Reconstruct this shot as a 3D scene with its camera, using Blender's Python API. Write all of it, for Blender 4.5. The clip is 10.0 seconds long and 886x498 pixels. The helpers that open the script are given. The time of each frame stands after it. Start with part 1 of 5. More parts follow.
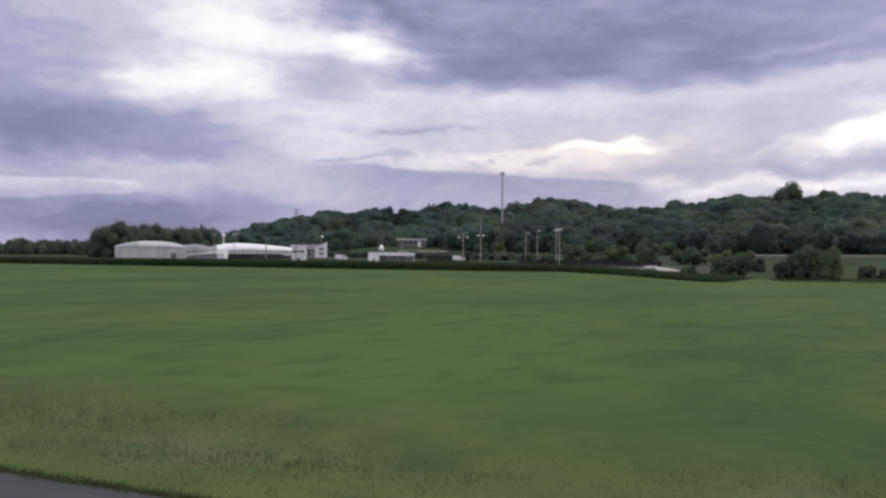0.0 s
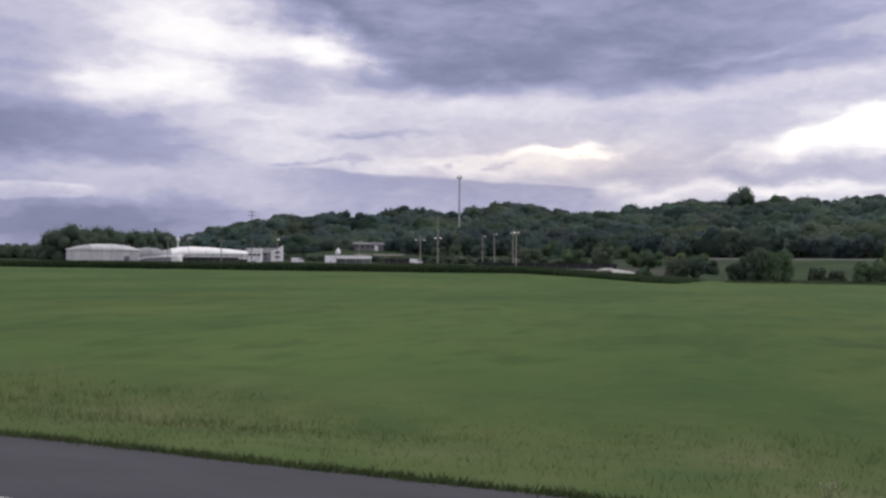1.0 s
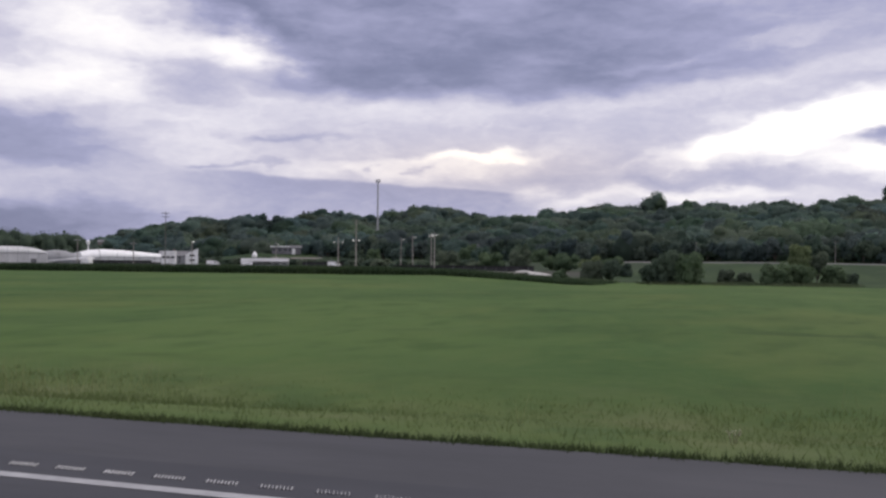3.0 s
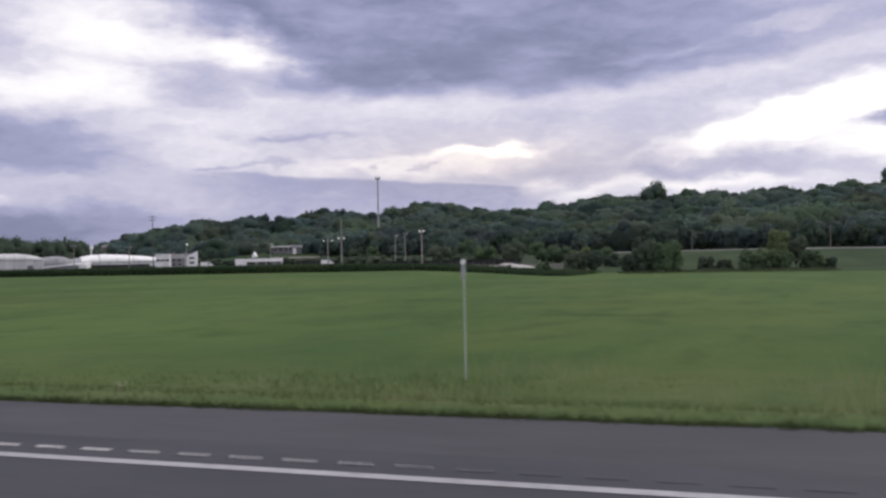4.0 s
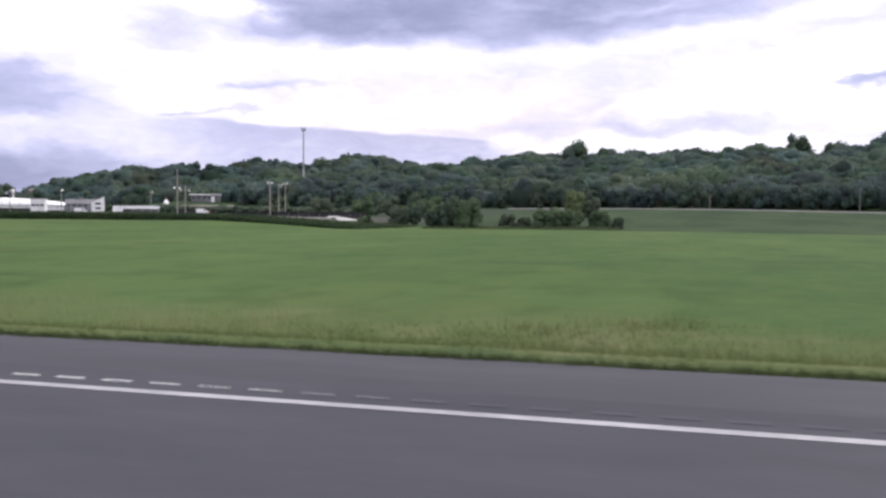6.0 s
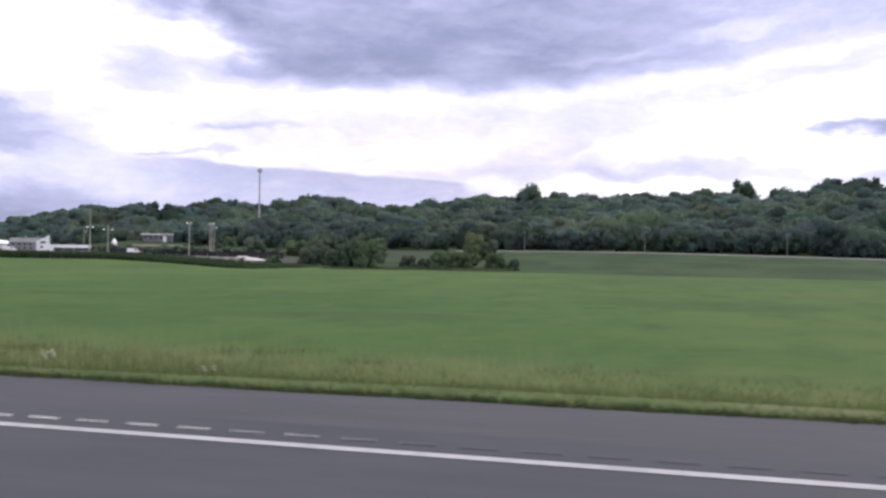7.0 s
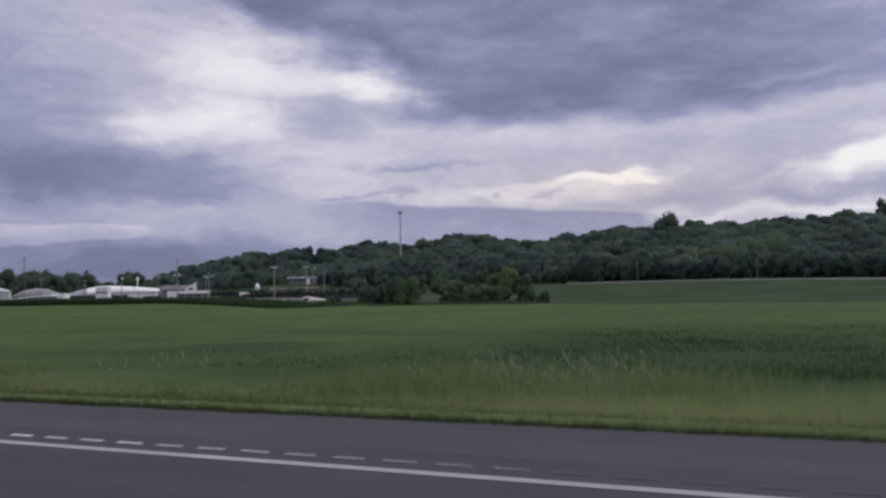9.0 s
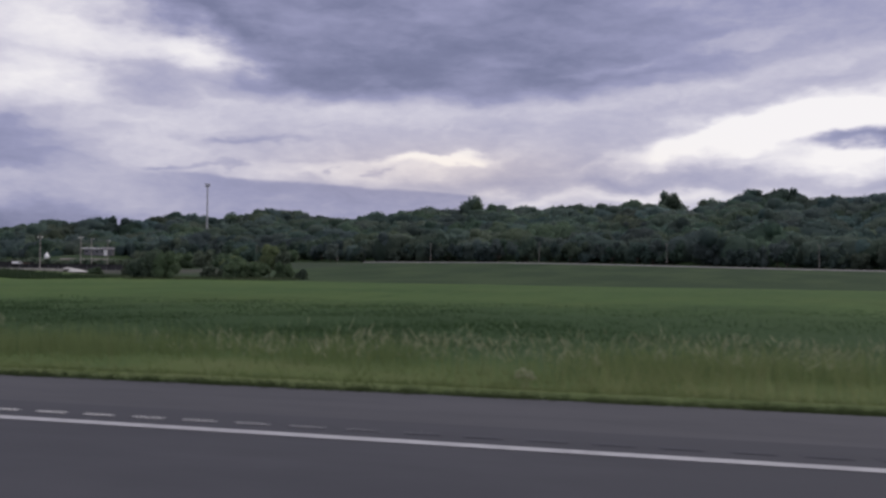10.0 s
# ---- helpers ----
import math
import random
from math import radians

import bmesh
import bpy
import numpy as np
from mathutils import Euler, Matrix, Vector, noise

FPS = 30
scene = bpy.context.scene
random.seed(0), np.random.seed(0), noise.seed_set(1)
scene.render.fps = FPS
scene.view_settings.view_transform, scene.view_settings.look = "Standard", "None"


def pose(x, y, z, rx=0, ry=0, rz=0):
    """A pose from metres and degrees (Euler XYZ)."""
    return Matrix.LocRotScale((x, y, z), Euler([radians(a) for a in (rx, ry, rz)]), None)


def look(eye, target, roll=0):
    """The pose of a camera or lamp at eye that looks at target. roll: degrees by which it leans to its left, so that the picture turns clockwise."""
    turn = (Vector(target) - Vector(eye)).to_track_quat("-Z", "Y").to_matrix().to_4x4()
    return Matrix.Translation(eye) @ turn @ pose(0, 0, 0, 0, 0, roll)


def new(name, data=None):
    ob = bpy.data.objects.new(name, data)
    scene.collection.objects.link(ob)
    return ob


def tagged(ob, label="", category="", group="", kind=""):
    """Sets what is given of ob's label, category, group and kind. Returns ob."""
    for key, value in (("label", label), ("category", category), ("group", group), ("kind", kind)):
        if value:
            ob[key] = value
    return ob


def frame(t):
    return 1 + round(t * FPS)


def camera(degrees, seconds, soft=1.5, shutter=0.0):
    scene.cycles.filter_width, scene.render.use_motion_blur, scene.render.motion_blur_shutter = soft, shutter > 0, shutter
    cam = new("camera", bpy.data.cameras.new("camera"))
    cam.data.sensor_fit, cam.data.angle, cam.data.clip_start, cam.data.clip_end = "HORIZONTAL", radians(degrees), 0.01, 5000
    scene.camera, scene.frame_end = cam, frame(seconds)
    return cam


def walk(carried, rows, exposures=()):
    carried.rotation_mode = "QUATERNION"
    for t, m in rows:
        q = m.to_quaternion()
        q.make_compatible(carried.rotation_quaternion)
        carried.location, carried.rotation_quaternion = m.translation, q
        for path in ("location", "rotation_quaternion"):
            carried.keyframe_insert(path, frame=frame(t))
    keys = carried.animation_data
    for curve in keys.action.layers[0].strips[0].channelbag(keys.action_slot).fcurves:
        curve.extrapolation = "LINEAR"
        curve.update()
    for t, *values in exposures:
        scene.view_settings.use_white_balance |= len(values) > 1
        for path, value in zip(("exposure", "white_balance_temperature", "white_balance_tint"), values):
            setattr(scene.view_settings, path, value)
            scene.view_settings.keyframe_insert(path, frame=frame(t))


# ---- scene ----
cam = camera(49.0, 10.0, soft=2.6, shutter=0.07)
PATH = [
    (0.00, pose(-2.30, 0.236, 3.050, 90.362, 0, 26.211) @ pose(0, 0, 0, 0, 0, 0.500)),
    (0.50, pose(-2.30, 0.236, 2.680, 90.515, 0, 24.907) @ pose(0, 0, 0, 0, 0, 0.500)),
    (1.00, pose(-2.30, 0.236, 2.328, 90.659, 0, 23.685) @ pose(0, 0, 0, 0, 0, 0.500)),
    (1.50, pose(-2.30, 0.236, 2.160, 90.738, 0, 22.438) @ pose(0, 0, 0, 0, 0, 0.500)),
    (2.00, pose(-2.30, 0.236, 2.026, 90.791, 0, 21.262) @ pose(0, 0, 0, 0, 0, 0.500)),
    (2.50, pose(-2.30, 0.236, 1.909, 90.840, 0, 20.016) @ pose(0, 0, 0, 0, 0, 0.500)),
    (2.70, pose(-2.30, 0.236, 1.865, 90.917, 0, 19.549) @ pose(0, 0, 0, 0, 0, 0.500)),
    (3.50, pose(-2.15, 0.236, 1.599, 90.960, 0, 17.720) @ pose(0, 0, 0, 0, 0, 0.500)),
    (3.70, pose(-1.00, 0.236, 1.566, 91.025, 0, 17.317) @ pose(0, 0, 0, 0, 0, 0.500)),
    (3.80, pose(1.23, 0.236, 1.566, 91.025, 0, 17.267) @ pose(0, 0, 0, 0, 0, 0.555)),
    (4.00, pose(6.15, 0.111, 1.589, 90.672, 0, 19.401) @ pose(0, 0, 0, 0, 0, -1.121)),
    (4.10, pose(8.61, 0.111, 1.573, 90.282, 0, 19.289) @ pose(0, 0, 0, 0, 0, -0.408)),
    (4.50, pose(18.45, 0.038, 1.585, 89.631, 0, 20.438) @ pose(0, 0, 0, 0, 0, 0.909)),
    (5.00, pose(30.75, -0.141, 1.592, 89.410, 0, 21.050) @ pose(0, 0, 0, 0, 0, 0.615)),
    (5.20, pose(35.67, -0.247, 1.587, 90.032, 0, 21.418) @ pose(0, 0, 0, 0, 0, 0.726)),
    (6.30, pose(62.73, -0.320, 1.512, 87.360, 0, 16.550) @ pose(0, 0, 0, 0, 0, 0.258)),
    (6.50, pose(67.65, -0.319, 1.507, 87.614, 0, 18.417) @ pose(0, 0, 0, 0, 0, 0.258)),
    (7.00, pose(79.95, -0.186, 1.486, 90.357, 0, 16.064) @ pose(0, 0, 0, 0, 0, 0.772)),
    (7.50, pose(92.25, -0.072, 1.442, 92.252, 0, 23.673) @ pose(0, 0, 0, 0, 0, -2.785)),
    (8.00, pose(104.55, 0.020, 1.449, 91.577, 0, 26.638) @ pose(0, 0, 0, 0, 0, -1.748)),
    (8.50, pose(116.85, 0.137, 1.428, 93.800, 0, 26.869) @ pose(0, 0, 0, 0, 0, -0.067)),
    (9.00, pose(129.15, 0.067, 1.401, 92.456, 0, 26.609) @ pose(0, 0, 0, 0, 0, -1.160)),
    (9.50, pose(141.45, -0.045, 1.388, 94.190, 0, 23.894) @ pose(0, 0, 0, 0, 0, 0.147)),
    (10.00, pose(153.75, -0.209, 1.311, 91.091, 0, 16.548) @ pose(0, 0, 0, 0, 0, 0.427)),
]
EXPOSURES = [
    (0.0, 0.0, 6500, 9), (2.7, 0.0, 6500, 9), (3.8, 0.05, 6500, 9), (5.2, 0.3, 6450, 9), (6.3, 0.75, 6500, 9), (7.0, 0.65, 6400, 9),
    (7.5, 0.05, 6150, 11), (8.0, -0.1, 6250, 14), (8.5, -0.25, 6250, 12), (9.0, -0.33, 6250, 11), (9.5, -0.35, 6300, 11), (10.0, -0.28, 6350, 11),
]
walk(cam, PATH, EXPOSURES)

# ---- sky and sun ----
# Broken overcast over a clear evening sky. Directions in degrees: azimuth from +y to the right, and elevation.
SUN_AZ, SUN_EL = 48.0, 42.0


class Nodes:
    """Short-hand for building node trees."""

    def __init__(self, tree):
        self.tree = tree
        tree.nodes.clear()

    def add(self, kind):
        return self.tree.nodes.new(kind)

    def put(self, value, socket):
        if isinstance(value, bpy.types.NodeSocket):
            self.tree.links.new(value, socket)
        else:
            socket.default_value = value

    def m(self, op, a, b=0.0, c=None, clamp=False):
        n = self.add("ShaderNodeMath")
        n.operation, n.use_clamp = op, clamp
        self.put(a, n.inputs[0])
        self.put(b, n.inputs[1])
        if c is not None:
            self.put(c, n.inputs[2])
        return n.outputs[0]

    def vec(self, x, y, z=0.0):
        n = self.add("ShaderNodeCombineXYZ")
        for v, s in zip((x, y, z), n.inputs):
            self.put(v, s)
        return n.outputs[0]

    def noise(self, vector, scale, detail=4.0, rough=0.55, lac=2.0):
        n = self.add("ShaderNodeTexNoise")
        self.put(vector, n.inputs["Vector"])
        n.inputs["Scale"].default_value = scale
        n.inputs["Detail"].default_value = detail
        n.inputs["Roughness"].default_value = rough
        n.inputs["Lacunarity"].default_value = lac
        return n.outputs["Fac"]

    def ramp(self, fac, stops):
        n = self.add("ShaderNodeValToRGB")
        self.put(fac, n.inputs[0])
        cr = n.color_ramp
        while len(cr.elements) < len(stops):
            cr.elements.new(0.5)
        for e, (p, col) in zip(cr.elements, stops):
            e.position, e.color = p, (*col, 1.0)
        return n.outputs[0]

    def mix(self, fac, a, b, blend="MIX"):
        n = self.add("ShaderNodeMix")
        n.data_type, n.blend_type = "RGBA", blend
        self.put(fac, n.inputs[0])
        self.put((*a, 1.0) if isinstance(a, tuple) else a, n.inputs[6])
        self.put((*b, 1.0) if isinstance(b, tuple) else b, n.inputs[7])
        return n.outputs[2]

    def smooth(self, v, lo, hi, to_lo=0.0, to_hi=1.0):
        n = self.add("ShaderNodeMapRange")
        n.interpolation_type = "SMOOTHSTEP"
        self.put(v, n.inputs[0])
        for k, x in zip((1, 2, 3, 4), (lo, hi, to_lo, to_hi)):
            n.inputs[k].default_value = x
        return n.outputs[0]


def build_sky():
    world = bpy.data.worlds.new("evening_sky")
    world.use_nodes = True
    scene.world = world
    g = Nodes(world.node_tree)
    co = g.add("ShaderNodeTexCoord").outputs["Generated"]
    sep = g.add("ShaderNodeSeparateXYZ")
    g.put(co, sep.inputs[0])
    az = g.m("MULTIPLY", g.m("ARCTAN2", sep.outputs[0], sep.outputs[1]), 57.2958)
    el = g.m("MULTIPLY", g.m("ARCSINE", sep.outputs[2]), 57.2958)
    # cloud sheets seen at a low angle: features stretch sideways
    flat = g.vec(g.m("MULTIPLY", az, 0.13), g.m("MULTIPLY", el, 0.3), 3.7)
    flat2 = g.vec(g.m("MULTIPLY", az, 0.13), g.m("MULTIPLY", el, 0.3), 11.3)
    w1 = g.m("SUBTRACT", g.noise(flat, 2.4, 4.0, 0.5), 0.5)
    w2 = g.m("SUBTRACT", g.noise(flat2, 2.4, 4.0, 0.5), 0.5)
    a = g.m("ADD", az, g.m("MULTIPLY", w1, 7.0))
    e = g.m("ADD", el, g.m("MULTIPLY", w2, 2.4))
    torn = g.m("ADD", el, g.m("MULTIPLY", w2, 1.3))
    calm = g.m("ADD", el, g.m("MULTIPLY", w2, 0.5))
    total = [None]

    def add(v):
        total[0] = v if total[0] is None else g.m("ADD", total[0], v)

    def cloud(az0, el0, wide, high, lift, tilt=0.0):
        da, de = g.m("SUBTRACT", a, az0), g.m("SUBTRACT", e, el0)
        ct, st = math.cos(radians(tilt)), math.sin(radians(tilt))
        p = g.m("ADD", g.m("MULTIPLY", da, ct / wide), g.m("MULTIPLY", de, st / wide))
        q = g.m("ADD", g.m("MULTIPLY", da, -st / high), g.m("MULTIPLY", de, ct / high))
        r = g.m("ADD", g.m("MULTIPLY", p, p), g.m("MULTIPLY", q, q))
        r = g.m("POWER", r, 1.25)
        add(g.m("MULTIPLY", g.m("EXPONENT", g.m("MULTIPLY", r, -0.8)), lift))

    # the great dark cloud: a flat belly that lifts to the right, a ragged shoulder on the left
    belly = g.m("MULTIPLY_ADD", g.m("MAXIMUM", g.m("ADD", az, 9.0), 0.0), 0.15, 9.55)
    rise = g.m("SUBTRACT", torn, belly)
    shoulder = g.m("ADD", a, g.m("MULTIPLY_ADD", g.m("MAXIMUM", g.m("SUBTRACT", e, 12.2), 0.0), 2.6, 28.3))
    body = g.m("MULTIPLY", g.smooth(rise, -0.5, 1.1), g.smooth(shoulder, -2.0, 3.0))
    body = g.m("MULTIPLY", body, g.m("MULTIPLY", g.smooth(az, -10.0, 4.0, 1.0, 0.42), g.smooth(el, 17.0, 30.0, 1.0, 0.3)))
    mottle = g.noise(g.vec(g.m("MULTIPLY", az, 0.12), g.m("MULTIPLY", el, 0.40), 1.9), 1.8, 4.0, 0.5)
    add(g.m("MULTIPLY", body, g.m("MULTIPLY_ADD", g.m("SUBTRACT", mottle, 0.5), 0.5, -0.33)))
    # a pale fringe hangs under the belly, and paler folds run through the right wing
    add(g.m("MULTIPLY", g.m("MULTIPLY", g.smooth(rise, -1.4, -0.2), g.smooth(rise, 0.3, -0.1)), g.m("MULTIPLY", g.smooth(az, -30.0, -20.0), 0.06)))
    cloud(-6.5, 11.6, 3.2, 0.32, 0.13, 8)
    cloud(-13.0, 11.9, 1.6, 0.25, 0.09)
    cloud(0.5, 12.6, 3.0, 0.30, 0.12, 6)
    cloud(-1.0, 10.9, 4.0, 0.35, -0.07, 9)
    cloud(-17.5, 11.9, 8.0, 1.3, -0.07, -2)
    # bright heaped cloud on the left
    cloud(-39.4, 13.2, 3.4, 1.9, 0.20)
    cloud(-35.6, 12.6, 3.2, 0.9, 0.17, -6)
    cloud(-41.2, 9.8, 3.6, 1.3, 0.25)
    cloud(-37.6, 10.3, 2.4, 1.1, 0.12)
    cloud(-31.0, 12.0, 2.4, 0.7, 0.27, -5)
    cloud(-33.4, 10.3, 2.6, 1.2, -0.07)
    cloud(-35.0, 16.0, 4.5, 1.0, -0.14, -4)
    # blue-grey masses low on the left
    cloud(-46.5, 7.0, 9.0, 1.5, -0.36, -3)
    cloud(-51.5, 11.0, 4.5, 3.4, -0.20)
    cloud(-45.0, 2.0, 10.0, 1.5, -0.46)
    cloud(-51.0, 5.2, 4.5, 1.6, -0.14)
    # pale veil in the middle, and the warm gap under it
    cloud(-34.0, 7.2, 5.0, 1.5, 0.12)
    cloud(-25.0, 8.5, 9.0, 0.8, 0.05)
    cloud(-27.4, 7.25, 2.6, 0.24, -0.15, 3)
    cloud(-17.4, 6.3, 3.0, 0.27, 0.32, 3)
    cloud(-14.0, 6.4, 5.0, 0.5, 0.12, 4)
    cloud(-21.0, 5.6, 8.0, 0.5, 0.17)
    for az0, el0, wide in ((-32.3, 5.6, 1.3), (-29.8, 5.7, 1.1), (-20.4, 5.6, 0.5), (-23.0, 5.5, 0.4)):
        cloud(az0, el0, wide, 0.15, -0.17)
    # white gap on the right with its slab, and the blue wedge beside and below it
    cloud(4.5, 8.4, 7.5, 1.0, 0.42, 8)
    cloud(6.5, 6.1, 5.0, 0.9, 0.42)
    cloud(-1.0, 7.2, 5.5, 0.9, 0.27, 8)
    cloud(-9.0, 6.4, 6.0, 0.8, -0.11, 13)
    cloud(-3.5, 5.2, 6.5, 0.5, -0.12, 2)
    cloud(8.6, 7.5, 4.2, 0.45, -0.50, 2)
    cloud(-5.0, 4.1, 8.0, 0.4, 0.20)
    cloud(14.0, 5.0, 5.0, 0.7, -0.25)
    # the shelf of grey cloud over the yard: a crisp, slightly torn upper edge that falls to the right
    rim = g.m("SUBTRACT", calm, g.m("MULTIPLY_ADD", az, -0.062, 3.36))
    shelf = g.m("MULTIPLY", g.smooth(rim, -0.14, 0.12, -0.21, 0.0), g.m("MULTIPLY", g.smooth(rim, -3.0, -0.4, 0.55, 1.0), g.m("MULTIPLY", g.smooth(a, -11.5, -15.5), g.smooth(az, -35.0, -28.5, 0.10, 1.0))))
    add(shelf)
    # pale wedge between two flat banks low on the left
    under = g.m("SUBTRACT", calm, g.m("MULTIPLY_ADD", az, 0.080, 6.87))
    add(g.m("MULTIPLY", g.smooth(under, -0.08, 0.10), g.m("MULTIPLY", g.smooth(calm, 4.18, 3.95), g.smooth(az, -42.8, -44.6, 0.0, 0.18))))
    # soft heaps and folds at three sizes
    heaps = g.noise(g.vec(g.m("MULTIPLY", a, 0.16), g.m("MULTIPLY", e, 0.42), 7.7), 1.5, 6.0, 0.58)
    add(g.m("MULTIPLY", g.m("SUBTRACT", heaps, 0.5), 0.30))
    combed = g.noise(g.vec(g.m("MULTIPLY", a, 0.07), g.m("MULTIPLY", e, 0.7), 5.1), 1.6, 6.0, 0.6)
    add(g.m("MULTIPLY", g.m("SUBTRACT", combed, 0.5), 0.12))
    fine2 = g.m("SUBTRACT", g.noise(flat2, 9.0, 5.0, 0.6), 0.5)
    b = g.m("ADD", total[0], g.m("MULTIPLY", fine2, 0.10))
    # overhead the cover thins a little
    b = g.m("ADD", b, g.smooth(el, 18.0, 45.0, 0.64, 0.86))
    col = g.ramp(b, [(0.0, (0.17, 0.18, 0.30)), (0.22, (0.24, 0.25, 0.395)), (0.45, (0.39, 0.39, 0.58)),
                     (0.65, (0.63, 0.605, 0.74)), (0.82, (0.90, 0.86, 0.93)), (1.0, (1.17, 1.12, 1.10))])
    # low sun behind the cloud warms the gap over the ridge
    da, de = g.m("DIVIDE", g.m("ADD", az, 16.0), 11.0), g.m("DIVIDE", g.m("SUBTRACT", el, 5.6), 1.8)
    near = g.m("EXPONENT", g.m("MULTIPLY", g.m("ADD", g.m("MULTIPLY", da, da), g.m("MULTIPLY", de, de)), -1.0))
    col = g.mix(g.m("MULTIPLY", near, 0.9), col, g.mix(1.0, col, (1.05, 0.985, 0.90), "MULTIPLY"))
    sky = g.add("ShaderNodeTexSky")
    sky.sky_type, sky.sun_disc = "NISHITA", False
    sky.sun_elevation, sky.sun_rotation = radians(SUN_EL), radians(SUN_AZ)
    clear = g.mix(1.0, sky.outputs[0], (0.1, 0.1, 0.1), "MULTIPLY")
    shade = g.mix(0.94, clear, col)
    bg = g.add("ShaderNodeBackground")
    g.put(shade, bg.inputs[0])
    bg.inputs[1].default_value = 1.0
    g.put(bg.outputs[0], g.add("ShaderNodeOutputWorld").inputs[0])


build_sky()
sun = new("sun", bpy.data.lights.new("sun", "SUN"))
sun.data.energy, sun.data.angle, sun.data.color = 1.3, radians(60), (1.0, 0.93, 0.84)
sun.matrix_world = look((0, 0, 60), (-60 * math.sin(radians(SUN_AZ)), -60 * math.cos(radians(SUN_AZ)), 60 - 60 * math.tan(radians(SUN_EL))))

# ---- materials ----


def surface(name, low, high, scale=1.0, rough=0.85, bump=0.0, bump_scale=None, metal=0.0, stretch=(1, 1, 1),
            random_shade=0.0, island=False, spec=0.3, grime=None, thin=0.0, cells=0.0, cell_shade=0.35):
    """A mixed surface: colours low to high by noise at two scales, fine relief, optional shade by piece."""
    mat = bpy.data.materials.new(name)
    mat.use_nodes = True
    g = Nodes(mat.node_tree)
    geo = g.add("ShaderNodeNewGeometry")
    mp = g.add("ShaderNodeMapping")
    g.put(geo.outputs["Position"], mp.inputs[0])
    mp.inputs[3].default_value = stretch
    p = mp.outputs[0]
    n1, n2 = g.noise(p, scale, 6.0, 0.65), g.noise(p, scale * 0.13, 3.0, 0.5)
    fac = g.m("ADD", g.m("MULTIPLY", n1, 0.6), g.m("MULTIPLY", n2, 0.5))
    fac = g.smooth(fac, 0.38, 0.74)
    col = g.mix(fac, low, high)
    if grime:
        spots = g.smooth(g.noise(p, scale * 0.4, 6.0, 0.7), 0.52, 0.72)
        col = g.mix(g.m("MULTIPLY", spots, 0.7), col, grime)
    if cells:
        # each crown of a wood has a tone of its own
        vor = g.add("ShaderNodeTexVoronoi")
        g.put(p, vor.inputs["Vector"])
        vor.inputs["Scale"].default_value = 1.0 / cells
        tone = g.add("ShaderNodeSeparateColor")
        g.put(vor.outputs["Color"], tone.inputs[0])
        k = g.m("ADD", g.m("MULTIPLY", tone.outputs[0], 2 * cell_shade), 1.0 - cell_shade)
        col = g.mix(1.0, col, g.vec(g.m("MULTIPLY", k, g.m("MULTIPLY_ADD", tone.outputs[1], 0.24, 0.86)), k, g.m("MULTIPLY", k, g.m("MULTIPLY_ADD", tone.outputs[2], 0.34, 0.78))), "MULTIPLY")
    if random_shade:
        src = geo.outputs["Random Per Island"] if island else g.add("ShaderNodeObjectInfo").outputs["Random"]
        k = g.m("ADD", g.m("MULTIPLY", src, 2 * random_shade), 1.0 - random_shade)
        col = g.mix(1.0, col, g.vec(k, k, k), "MULTIPLY")
    bsdf = g.add("ShaderNodeBsdfPrincipled")
    g.put(col, bsdf.inputs["Base Color"])
    bsdf.inputs["Roughness"].default_value = rough
    bsdf.inputs["Metallic"].default_value = metal
    bsdf.inputs["Specular IOR Level"].default_value = spec
    if bump:
        b = g.add("ShaderNodeBump")
        b.inputs["Strength"].default_value = bump
        g.put(g.noise(p, bump_scale or scale * 4, 5.0, 0.7), b.inputs["Height"])
        g.put(b.outputs[0], bsdf.inputs["Normal"])
    out = bsdf.outputs[0]
    if thin:
        back, both = g.add("ShaderNodeBsdfTranslucent"), g.add("ShaderNodeMixShader")
        g.put(col, back.inputs[0])
        both.inputs[0].default_value = thin
        g.put(out, both.inputs[1])
        g.put(back.outputs[0], both.inputs[2])
        out = both.outputs[0]
    g.put(out, g.add("ShaderNodeOutputMaterial").inputs[0])
    return mat


def lamp_glass(name, colour, strength):
    mat = bpy.data.materials.new(name)
    mat.use_nodes = True
    g = Nodes(mat.node_tree)
    em = g.add("ShaderNodeEmission")
    em.inputs[0].default_value, em.inputs[1].default_value = (*colour, 1.0), strength
    g.put(em.outputs[0], g.add("ShaderNodeOutputMaterial").inputs[0])
    return mat


